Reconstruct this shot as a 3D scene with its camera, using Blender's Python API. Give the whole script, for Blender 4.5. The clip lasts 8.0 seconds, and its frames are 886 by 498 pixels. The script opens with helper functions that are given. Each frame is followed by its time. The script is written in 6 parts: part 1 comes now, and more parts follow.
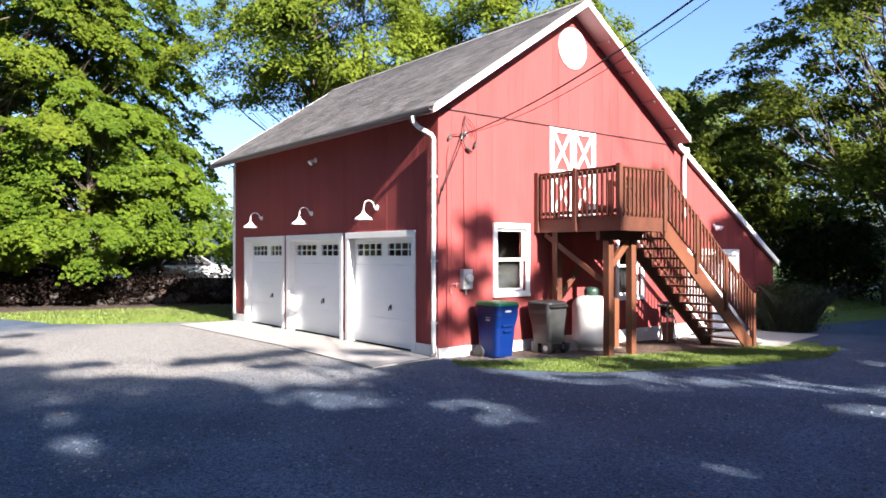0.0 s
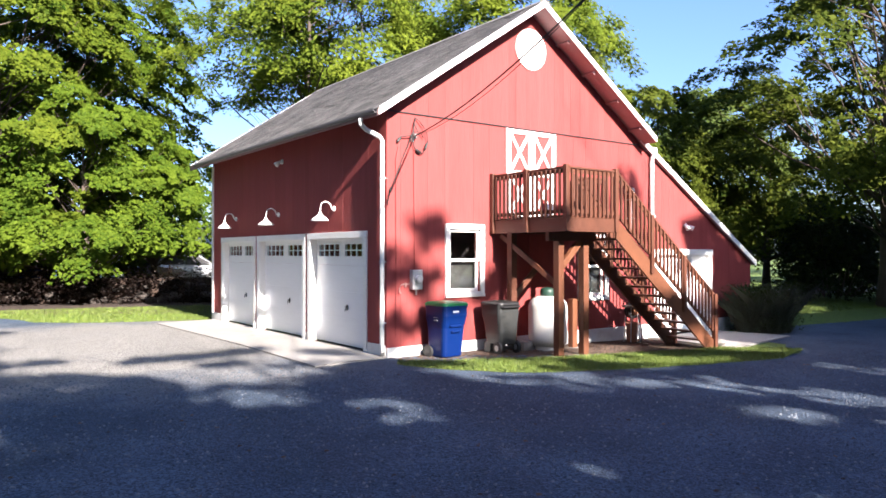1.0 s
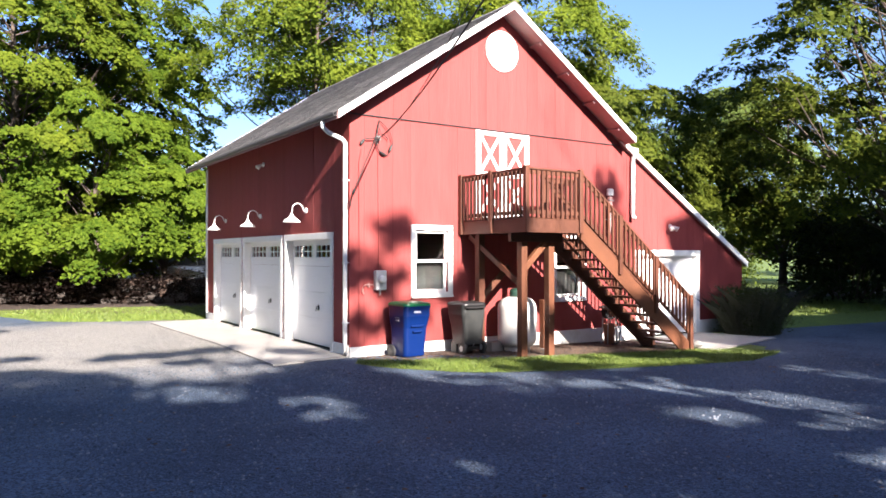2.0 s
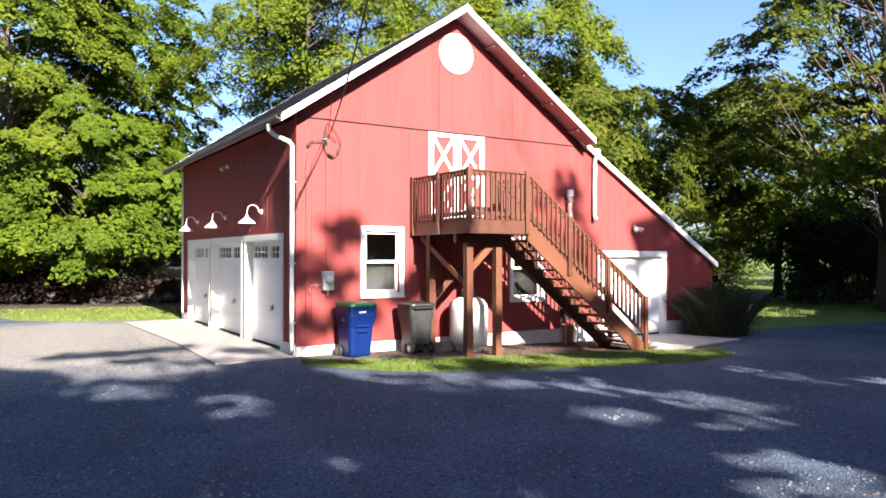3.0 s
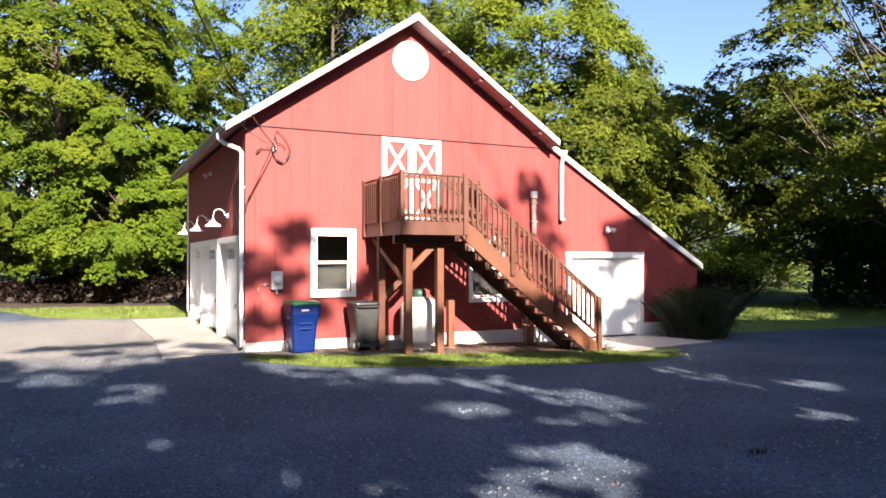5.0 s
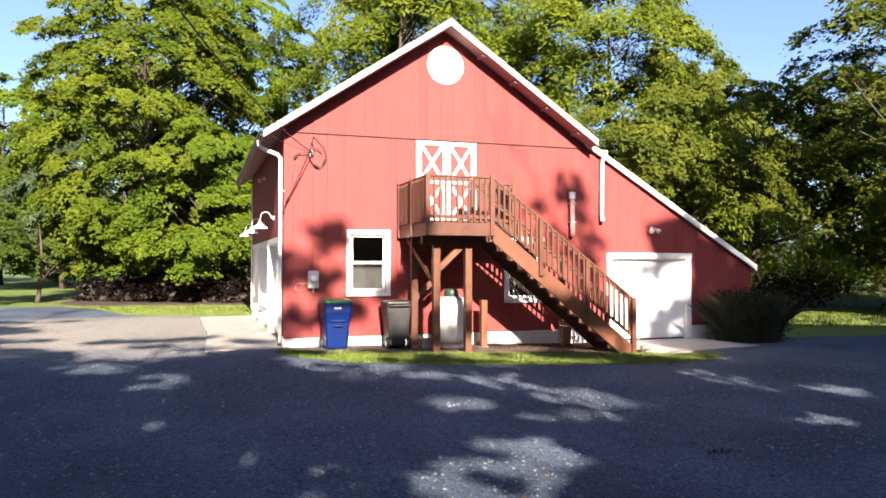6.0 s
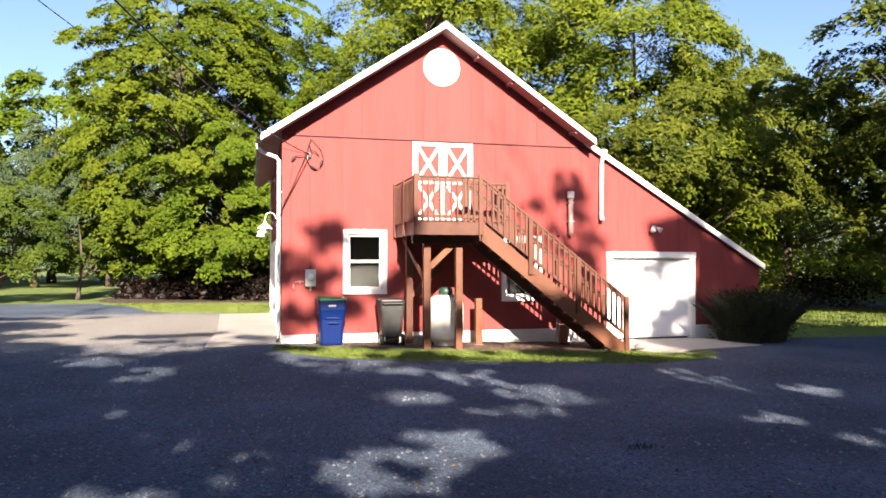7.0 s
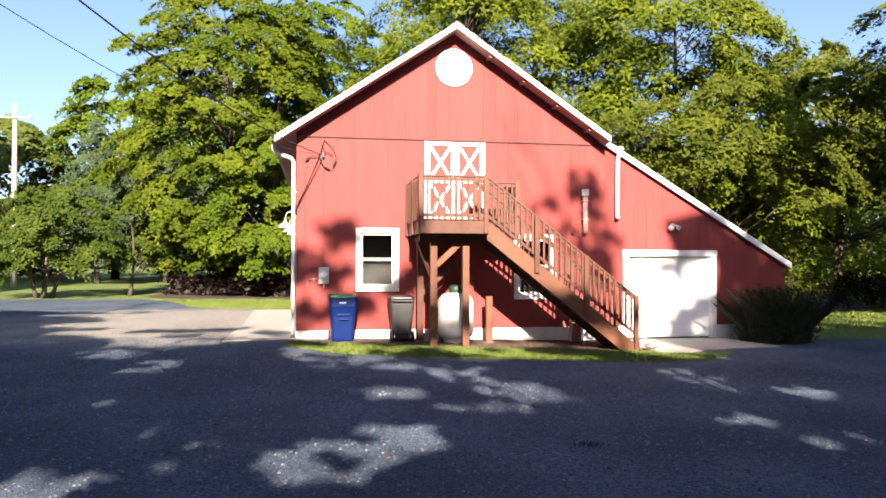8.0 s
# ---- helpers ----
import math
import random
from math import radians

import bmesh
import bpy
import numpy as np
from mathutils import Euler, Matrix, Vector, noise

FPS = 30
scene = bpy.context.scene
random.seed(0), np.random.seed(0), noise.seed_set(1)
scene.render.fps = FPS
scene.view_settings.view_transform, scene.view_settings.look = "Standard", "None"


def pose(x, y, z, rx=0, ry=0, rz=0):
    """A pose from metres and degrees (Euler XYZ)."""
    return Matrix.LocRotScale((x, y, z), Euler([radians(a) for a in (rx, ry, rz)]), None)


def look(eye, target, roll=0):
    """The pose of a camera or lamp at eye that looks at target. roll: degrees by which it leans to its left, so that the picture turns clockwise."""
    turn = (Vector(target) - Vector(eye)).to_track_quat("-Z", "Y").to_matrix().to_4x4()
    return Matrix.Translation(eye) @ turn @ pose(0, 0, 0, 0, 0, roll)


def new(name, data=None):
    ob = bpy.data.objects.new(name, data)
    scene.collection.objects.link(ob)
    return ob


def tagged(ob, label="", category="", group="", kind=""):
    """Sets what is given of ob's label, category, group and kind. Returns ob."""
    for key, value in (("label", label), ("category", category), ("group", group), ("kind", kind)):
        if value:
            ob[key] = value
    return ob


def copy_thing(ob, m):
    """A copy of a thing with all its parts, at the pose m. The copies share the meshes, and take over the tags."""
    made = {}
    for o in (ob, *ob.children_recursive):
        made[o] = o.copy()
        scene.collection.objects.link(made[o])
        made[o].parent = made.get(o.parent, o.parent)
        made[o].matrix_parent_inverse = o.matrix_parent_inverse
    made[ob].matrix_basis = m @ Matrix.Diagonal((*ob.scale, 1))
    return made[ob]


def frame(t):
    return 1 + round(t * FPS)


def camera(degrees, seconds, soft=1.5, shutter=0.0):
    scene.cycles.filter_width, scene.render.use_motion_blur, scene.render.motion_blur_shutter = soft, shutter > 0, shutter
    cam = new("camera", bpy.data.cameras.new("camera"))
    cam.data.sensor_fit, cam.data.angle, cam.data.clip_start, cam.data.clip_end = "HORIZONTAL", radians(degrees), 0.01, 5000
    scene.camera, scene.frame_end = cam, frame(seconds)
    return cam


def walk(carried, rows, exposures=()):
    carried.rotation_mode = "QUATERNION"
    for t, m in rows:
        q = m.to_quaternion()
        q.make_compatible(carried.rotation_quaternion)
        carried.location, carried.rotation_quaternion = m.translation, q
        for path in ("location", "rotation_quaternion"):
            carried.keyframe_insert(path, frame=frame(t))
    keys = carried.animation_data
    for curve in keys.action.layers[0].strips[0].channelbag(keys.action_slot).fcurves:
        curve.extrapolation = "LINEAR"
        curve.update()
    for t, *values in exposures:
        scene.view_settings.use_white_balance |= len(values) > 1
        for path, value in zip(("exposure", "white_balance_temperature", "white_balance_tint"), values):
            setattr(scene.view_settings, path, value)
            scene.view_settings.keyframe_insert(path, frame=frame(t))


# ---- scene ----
cam = camera(63.3, 8.0, 1.65)
PATH = [
    (0, (-7.822, -10.048, 1.83), (-6.583, -8.478, 1.845), -0.0),
    (0.5, (-7.341, -10.518, 1.848), (-6.135, -8.922, 1.861), -0.0),
    (1, (-6.846, -10.957, 1.863), (-5.657, -9.349, 1.875), -0.0),
    (2.5, (-5.307, -12.248, 1.839), (-4.232, -10.562, 1.858), -0.0),
    (3, (-4.774, -12.655, 1.847), (-3.708, -10.963, 1.866), -0.0),
    (3.5, (-4.253, -13.067, 1.834), (-3.2, -11.366, 1.855), -0.1),
    (4, (-3.739, -13.475, 1.826), (-2.704, -11.763, 1.849), -0.1),
    (4.5, (-3.215, -13.897, 1.822), (-2.238, -12.153, 1.846), -0.1),
    (6, (-1.645, -15.04, 1.737), (-1.002, -13.146, 1.774), 0.0),
    (6.5, (-1.091, -15.372, 1.725), (-0.535, -13.451, 1.763), 0.0),
    (7, (-0.598, -15.64, 1.728), (-0.086, -13.707, 1.763), 0.0),
    (7.5, (-0.108, -15.845, 1.726), (0.369, -13.903, 1.76), -0.0),
    (8, (0.436, -16.054, 1.742), (0.783, -14.085, 1.77), 0.1),
]
walk(cam, [(t, look(eye, target, roll)) for t, eye, target, roll in PATH], [(0, 2.42, 5060, 18), (4, 2.36, 5380, 19), (8, 2.25, 5700, 20)])
LIGHT = Vector((0.085, 1.0, -0.545))         # the way the sunlight travels

# ---- world, sun, exposure ----
world = bpy.data.worlds.new("sky")
world.use_nodes = True
scene.world = world
sky = world.node_tree.nodes.new("ShaderNodeTexSky")
sky.sky_type, sky.sun_disc = "NISHITA", False
sky.sun_elevation = math.atan2(-LIGHT.z, math.hypot(LIGHT.x, LIGHT.y))
sky.sun_rotation = math.atan2(-LIGHT.x, -LIGHT.y)
sky.air_density, sky.dust_density, sky.ozone_density = 0.95, 2.2, 0.7
world.node_tree.links.new(sky.outputs[0], world.node_tree.nodes["Background"].inputs[0])
world.node_tree.nodes["Background"].inputs[1].default_value = 0.050
sun = new("sun", bpy.data.lights.new("sun", "SUN"))
sun.data.energy, sun.data.angle, sun.data.color = 5.0, radians(0.55), (1.0, 0.80, 0.53)
sun.matrix_world = look((0, 0, 40), Vector((0, 0, 40)) + LIGHT)


# ---- materials ----
def surface(name, col, rough=0.6, metal=0.0, var=0.15, scales=(1.2, 25.0), bump=0.15, bscale=80.0, stretch=(1, 1, 1),
            piece=0.0, dirt=None, dirt_amount=0.0, coat=0.0, spec=0.5):
    """A painted or natural surface: colour that varies at two scales, from piece to piece, with stains and fine relief."""
    m = bpy.data.materials.new(name)
    m.use_nodes = True
    nt = m.node_tree
    N, L = nt.nodes.new, nt.links.new
    b = nt.nodes["Principled BSDF"]
    tc, mp, oi, add = N("ShaderNodeTexCoord"), N("ShaderNodeMapping"), N("ShaderNodeObjectInfo"), N("ShaderNodeVectorMath")
    mp.inputs["Scale"].default_value = stretch
    mul = N("ShaderNodeMath")
    mul.operation, mul.inputs[1].default_value = "MULTIPLY", 37.0
    L(oi.outputs["Random"], mul.inputs[0])
    L(tc.outputs["Object"], mp.inputs[0])
    L(mp.outputs[0], add.inputs[0])
    L(mul.outputs[0], add.inputs[1])
    n1, n2 = N("ShaderNodeTexNoise"), N("ShaderNodeTexNoise")
    for n, s in ((n1, scales[0]), (n2, scales[1])):
        n.inputs["Scale"].default_value, n.inputs["Detail"].default_value = s, 5.0
        L(add.outputs[0], n.inputs["Vector"])
    m1 = N("ShaderNodeMath")
    m1.operation = "ADD"
    L(n1.outputs["Fac"], m1.inputs[0])
    L(n2.outputs["Fac"], m1.inputs[1])
    rng = N("ShaderNodeMapRange")
    rng.inputs["From Min"].default_value, rng.inputs["From Max"].default_value = 0.6, 1.4
    rng.inputs["To Min"].default_value, rng.inputs["To Max"].default_value = 1 - var, 1 + var
    L(m1.outputs[0], rng.inputs["Value"])
    pr = N("ShaderNodeMapRange")
    pr.inputs["To Min"].default_value, pr.inputs["To Max"].default_value = 1 - piece, 1 + piece
    L(oi.outputs["Random"], pr.inputs["Value"])
    mm = N("ShaderNodeMath")
    mm.operation = "MULTIPLY"
    L(rng.outputs[0], mm.inputs[0])
    L(pr.outputs[0], mm.inputs[1])
    vm = N("ShaderNodeVectorMath")
    vm.operation = "SCALE"
    vm.inputs[0].default_value = col
    L(mm.outputs[0], vm.inputs["Scale"])
    out = vm.outputs[0]
    if dirt:
        n3, cr, mx = N("ShaderNodeTexNoise"), N("ShaderNodeValToRGB"), N("ShaderNodeMixRGB")
        n3.inputs["Scale"].default_value, n3.inputs["Detail"].default_value, n3.inputs["Roughness"].default_value = scales[0] * 2.3, 8.0, 0.7
        L(add.outputs[0], n3.inputs["Vector"])
        cr.color_ramp.elements[0].position, cr.color_ramp.elements[1].position = 0.5, 0.72
        cr.color_ramp.elements[1].color = (dirt_amount, dirt_amount, dirt_amount, 1)
        L(n3.outputs["Fac"], cr.inputs[0])
        L(cr.outputs[0], mx.inputs["Fac"])
        L(out, mx.inputs[1])
        mx.inputs[2].default_value = (*dirt, 1)
        out = mx.outputs[0]
    L(out, b.inputs["Base Color"])
    rr = N("ShaderNodeMapRange")
    rr.inputs["To Min"].default_value, rr.inputs["To Max"].default_value = max(0.02, rough - 0.08), min(1, rough + 0.08)
    L(n2.outputs["Fac"], rr.inputs["Value"])
    L(rr.outputs[0], b.inputs["Roughness"])
    b.inputs["Metallic"].default_value = metal
    b.inputs["Coat Weight"].default_value = coat
    b.inputs["Specular IOR Level"].default_value = spec
    if bump:
        nb, bp = N("ShaderNodeTexNoise"), N("ShaderNodeBump")
        nb.inputs["Scale"].default_value, nb.inputs["Detail"].default_value = bscale, 6.0
        L(add.outputs[0], nb.inputs["Vector"])
        bp.inputs["Strength"].default_value, bp.inputs["Distance"].default_value = bump, 0.02
        L(nb.outputs["Fac"], bp.inputs["Height"])
        L(bp.outputs[0], b.inputs["Normal"])
    return m


def foliage(name, dark, light, through_light=0.35, rough=0.45):
    """Leaves: each leaf its own shade, whole boughs lighter or yellower, light coming through."""
    m = bpy.data.materials.new(name)
    m.use_nodes = True
    nt = m.node_tree
    N, L = nt.nodes.new, nt.links.new
    b = nt.nodes["Principled BSDF"]
    geo, tc, n = N("ShaderNodeNewGeometry"), N("ShaderNodeTexCoord"), N("ShaderNodeTexNoise")
    n.inputs["Scale"].default_value, n.inputs["Detail"].default_value = 0.45, 3.0
    L(tc.outputs["Object"], n.inputs["Vector"])
    ma = N("ShaderNodeMath")
    ma.operation = "MULTIPLY_ADD"
    ma.inputs[1].default_value = 0.5
    L(geo.outputs["Random Per Island"], ma.inputs[0])
    mr = N("ShaderNodeMapRange")
    mr.inputs["From Min"].default_value, mr.inputs["From Max"].default_value = 0.32, 0.68
    mr.inputs["To Max"].default_value = 0.5
    L(n.outputs["Fac"], mr.inputs["Value"])
    L(mr.outputs[0], ma.inputs[2])
    mx = N("ShaderNodeMixRGB")
    mx.inputs[1].default_value, mx.inputs[2].default_value = (*dark, 1), (*light, 1)
    L(ma.outputs[0], mx.inputs["Fac"])
    L(mx.outputs[0], b.inputs["Base Color"])
    b.inputs["Roughness"].default_value = rough + 0.15
    b.inputs["Specular IOR Level"].default_value = 0.05
    tr, ms = N("ShaderNodeBsdfTranslucent"), N("ShaderNodeMixShader")
    L(mx.outputs[0], tr.inputs["Color"])
    ms.inputs[0].default_value = through_light
    L(b.outputs[0], ms.inputs[1])
    L(tr.outputs[0], ms.inputs[2])
    L(ms.outputs[0], nt.nodes["Material Output"].inputs["Surface"])
    return m


def islands(name, cols, rough=0.9, bump=0.3, bscale=60.0):
    """Loose stuff in one mesh (stones, shingles, blades): each piece takes its own colour from the range."""
    m = bpy.data.materials.new(name)
    m.use_nodes = True
    nt = m.node_tree
    N, L = nt.nodes.new, nt.links.new
    b = nt.nodes["Principled BSDF"]
    geo, cr, tc, n, mx = N("ShaderNodeNewGeometry"), N("ShaderNodeValToRGB"), N("ShaderNodeTexCoord"), N("ShaderNodeTexNoise"), N("ShaderNodeMixRGB")
    for i, c in enumerate(cols):
        e = cr.color_ramp.elements[i] if i < 2 else cr.color_ramp.elements.new(i / (len(cols) - 1))
        e.position = i / (len(cols) - 1)
        e.color = (*c, 1)
    L(geo.outputs["Random Per Island"], cr.inputs[0])
    n.inputs["Scale"].default_value, n.inputs["Detail"].default_value = 1.1, 6.0
    L(tc.outputs["Object"], n.inputs["Vector"])
    mr = N("ShaderNodeMapRange")
    mr.inputs["From Min"].default_value, mr.inputs["From Max"].default_value = 0.3, 0.7
    mr.inputs["To Min"].default_value, mr.inputs["To Max"].default_value = 0.72, 1.2
    L(n.outputs["Fac"], mr.inputs["Value"])
    mx.blend_type = "MULTIPLY"
    mx.inputs["Fac"].default_value = 1.0
    L(cr.outputs[0], mx.inputs[1])
    L(mr.outputs[0], mx.inputs[2])
    L(mx.outputs[0], b.inputs["Base Color"])
    b.inputs["Roughness"].default_value = rough
    nb, bp = N("ShaderNodeTexNoise"), N("ShaderNodeBump")
    nb.inputs["Scale"].default_value = bscale
    L(tc.outputs["Object"], nb.inputs["Vector"])
    bp.inputs["Strength"].default_value, bp.inputs["Distance"].default_value = bump, 0.01
    L(nb.outputs["Fac"], bp.inputs["Height"])
    L(bp.outputs[0], b.inputs["Normal"])
    return m


def glass(name, tint=(0.9, 0.95, 0.95), rough=0.02):
    m = bpy.data.materials.new(name)
    m.use_nodes = True
    b = m.node_tree.nodes["Principled BSDF"]
    b.inputs["Base Color"].default_value = (*tint, 1)
    b.inputs["Roughness"].default_value = rough
    b.inputs["Transmission Weight"].default_value = 1.0
    b.inputs["IOR"].default_value = 1.45
    return m


def ground_mat(name, cols, scale, speck, bump=0.5, rough=0.95, worn=None):
    """Soil, gravel, lawn: patches, mottling and fine specks; worn: a place, two radii and the colour of a bare worn
    area, painted paler for sunlight.
    """
    m = bpy.data.materials.new(name)
    m.use_nodes = True
    nt = m.node_tree
    N, L = nt.nodes.new, nt.links.new
    b = nt.nodes["Principled BSDF"]
    tc = N("ShaderNodeTexCoord")
    n1, n2, v = N("ShaderNodeTexNoise"), N("ShaderNodeTexNoise"), N("ShaderNodeTexVoronoi")
    n1.inputs["Scale"].default_value, n1.inputs["Detail"].default_value = scale, 6.0
    n2.inputs["Scale"].default_value, n2.inputs["Detail"].default_value, n2.inputs["Roughness"].default_value = speck * 0.3, 8.0, 0.75
    v.inputs["Scale"].default_value = speck
    for n in (n1, n2, v):
        L(tc.outputs["Object"], n.inputs["Vector"])
    r1, r2, mx, my = N("ShaderNodeValToRGB"), N("ShaderNodeMapRange"), N("ShaderNodeMixRGB"), N("ShaderNodeMixRGB")
    r1.color_ramp.elements[0].position, r1.color_ramp.elements[1].position = 0.34, 0.66
    r1.color_ramp.elements[0].color, r1.color_ramp.elements[1].color = (*cols[0], 1), (*cols[1], 1)
    L(n1.outputs["Fac"], r1.inputs[0])
    r2.inputs["From Min"].default_value, r2.inputs["From Max"].default_value = 0.35, 0.7
    L(n2.outputs["Fac"], r2.inputs["Value"])
    L(r2.outputs[0], mx.inputs["Fac"])
    L(r1.outputs[0], mx.inputs[1])
    mx.inputs[2].default_value = (*cols[2], 1)
    my.blend_type = "OVERLAY"
    my.inputs["Fac"].default_value = 0.8
    base = mx.outputs[0]
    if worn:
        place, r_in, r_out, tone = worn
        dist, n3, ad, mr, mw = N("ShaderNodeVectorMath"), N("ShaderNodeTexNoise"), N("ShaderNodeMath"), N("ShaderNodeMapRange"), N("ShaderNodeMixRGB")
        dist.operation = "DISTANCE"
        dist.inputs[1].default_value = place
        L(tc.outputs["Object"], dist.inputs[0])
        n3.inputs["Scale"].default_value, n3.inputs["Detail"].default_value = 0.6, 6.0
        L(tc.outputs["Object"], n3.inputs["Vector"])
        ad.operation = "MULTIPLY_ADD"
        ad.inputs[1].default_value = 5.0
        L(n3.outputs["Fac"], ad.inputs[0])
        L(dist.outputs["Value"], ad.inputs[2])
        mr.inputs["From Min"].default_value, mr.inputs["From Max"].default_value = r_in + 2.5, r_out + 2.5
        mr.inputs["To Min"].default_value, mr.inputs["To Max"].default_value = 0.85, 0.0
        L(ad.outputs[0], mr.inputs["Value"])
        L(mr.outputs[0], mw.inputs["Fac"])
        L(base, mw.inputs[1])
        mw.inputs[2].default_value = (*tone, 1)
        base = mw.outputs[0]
    L(base, my.inputs[1])
    L(v.outputs["Color"], N("ShaderNodeRGBToBW").inputs[0])
    bw = nt.nodes[-1]
    L(bw.outputs[0], my.inputs[2])
    L(my.outputs[0], b.inputs["Base Color"])
    b.inputs["Roughness"].default_value = rough
    bp = N("ShaderNodeBump")
    bp.inputs["Strength"].default_value, bp.inputs["Distance"].default_value = bump, 0.02
    L(v.outputs["Distance"], bp.inputs["Height"])
    L(bp.outputs[0], b.inputs["Normal"])
    return m


RED = surface("barn_red_paint", (0.245, 0.056, 0.052), 0.65, var=0.10, scales=(0.8, 14), bump=0.25, bscale=30, stretch=(1, 1, 0.12), piece=0.025, dirt=(0.20, 0.040, 0.036), dirt_amount=0.5, spec=0.12)
SOFFIT = surface("soffit_red", (0.33, 0.20, 0.20), 0.6, var=0.15, bump=0.2, piece=0.06)
WHITE = surface("white_trim_paint", (0.80, 0.80, 0.78), 0.45, var=0.05, bump=0.08, bscale=40, piece=0.02, dirt=(0.55, 0.53, 0.48), dirt_amount=0.25)
SKIRT = surface("white_foundation_paint", (0.72, 0.72, 0.70), 0.7, var=0.08, bump=0.3, dirt=(0.42, 0.36, 0.30), dirt_amount=0.5)
DOORWHITE = surface("garage_door_white", (0.80, 0.81, 0.82), 0.4, var=0.03, bump=0.12, bscale=90, stretch=(1, 0.15, 1), dirt=(0.62, 0.62, 0.60), dirt_amount=0.15)
# near-black stand-in for unlit rooms, dark panes and the seam's shadow
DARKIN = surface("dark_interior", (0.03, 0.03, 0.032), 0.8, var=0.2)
PANEGREY = surface("interior_grey", (0.016, 0.0155, 0.015), 0.9, var=0.5, scales=(2.2, 9), spec=0.12)
PANE = glass("window_glass")
WOOD = surface("deck_stain", (0.092, 0.031, 0.0145), 0.55, var=0.25, scales=(2.5, 30), bump=0.3, bscale=50, piece=0.14, dirt=(0.13, 0.052, 0.025), dirt_amount=0.4)
WOODNEW = surface("cedar_stain", (0.150, 0.056, 0.023), 0.55, var=0.22, scales=(2.5, 30), bump=0.3, bscale=50, piece=0.08)
WOODMID = surface("post_stain", (0.118, 0.043, 0.018), 0.55, var=0.25, scales=(2.5, 30), bump=0.3, bscale=50, piece=0.1, dirt=(0.075, 0.027, 0.013), dirt_amount=0.6)
PIPE = surface("white_plastic_pipe", (0.72, 0.72, 0.70), 0.35, var=0.06, bump=0.03, dirt=(0.5, 0.47, 0.42), dirt_amount=0.3)
FADED = surface("faded_red_pipe", (0.36, 0.20, 0.18), 0.5, var=0.12, bump=0.05, dirt=(0.45, 0.36, 0.33), dirt_amount=0.4)
GALV = surface("grey_metal", (0.42, 0.43, 0.44), 0.45, metal=0.7, var=0.15, bump=0.05)
GUTTER = surface("weathered_gutter", (0.16, 0.15, 0.15), 0.6, var=0.2, bump=0.05)
METERGREY = surface("grey_enamel", (0.55, 0.55, 0.53), 0.5, var=0.08, bump=0.05)
BLACK = surface("black_rubber", (0.018, 0.018, 0.019), 0.6, var=0.2, bump=0.1)
CABLE = surface("cable_sheath", (0.02, 0.018, 0.018), 0.6, var=0.2, bump=0)
BLUEBIN = surface("blue_plastic", (0.002, 0.013, 0.088), 0.42, spec=0.3, var=0.12, bump=0.06, bscale=150, dirt=(0.006, 0.022, 0.11), dirt_amount=0.35)
GREENLID = surface("green_plastic", (0.015, 0.14, 0.045), 0.4, var=0.12, bump=0.05)
GREYBIN = surface("grey_plastic", (0.026, 0.028, 0.028), 0.5, var=0.18, bump=0.08, bscale=120, dirt=(0.06, 0.058, 0.052), dirt_amount=0.5)
DARKLID = surface("charcoal_plastic", (0.014, 0.014, 0.015), 0.45, var=0.2, bump=0.05)
TANK = surface("tank_white", (0.74, 0.74, 0.70), 0.4, var=0.06, bump=0.04, dirt=(0.45, 0.36, 0.26), dirt_amount=0.35)
TANKGREEN = surface("tank_dome_green", (0.02, 0.05, 0.036), 0.45, var=0.15)
CONCRETE = surface("concrete", (0.30, 0.285, 0.26), 0.85, var=0.12, scales=(0.6, 18), bump=0.25, bscale=90, dirt=(0.22, 0.20, 0.175), dirt_amount=0.5)
BLOCK = surface("concrete_block", (0.19, 0.18, 0.165), 0.9, var=0.2, scales=(4, 40), bump=0.5)
TERRACOTTA = surface("terracotta", (0.24, 0.105, 0.065), 0.8, var=0.15, bump=0.15)
LABEL = surface("printed_label", (0.34, 0.36, 0.42), 0.5, var=0.05, bump=0)
BARK = surface("bark", (0.075, 0.058, 0.045), 0.9, var=0.4, scales=(2, 16), bump=0.9, bscale=18, stretch=(1, 1, 0.25))
# base colour darkened to paint in the shade of the maples
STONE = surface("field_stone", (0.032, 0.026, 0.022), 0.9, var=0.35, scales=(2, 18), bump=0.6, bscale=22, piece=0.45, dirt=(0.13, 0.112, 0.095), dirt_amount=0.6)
POLE = surface("weathered_pole", (0.30, 0.28, 0.24), 0.85, var=0.2, scales=(1, 20), stretch=(1, 1, 0.15), bump=0.4)
SHINGLE = islands("grey_shingles", [(0.13, 0.122, 0.115), (0.19, 0.178, 0.165), (0.25, 0.235, 0.215), (0.16, 0.15, 0.14)], rough=0.9, bump=0.6, bscale=160)
# stone colours tinted blue-dark to paint in the tree shade
PEBBLE = islands("gravel_stones", [(0.020, 0.031, 0.047), (0.056, 0.077, 0.110), (0.105, 0.128, 0.165), (0.17, 0.18, 0.20), (0.038, 0.055, 0.080)], rough=0.85)
BLADE = islands("grass_blades", [(0.070, 0.112, 0.010), (0.105, 0.158, 0.013), (0.155, 0.195, 0.02), (0.055, 0.085, 0.010)], rough=0.6)
# stem colours darkened to paint in the shade at the lean-to corner
REED = islands("shrub_stems", [(0.014, 0.022, 0.009), (0.024, 0.034, 0.012), (0.046, 0.048, 0.022), (0.012, 0.016, 0.008)], rough=0.7)
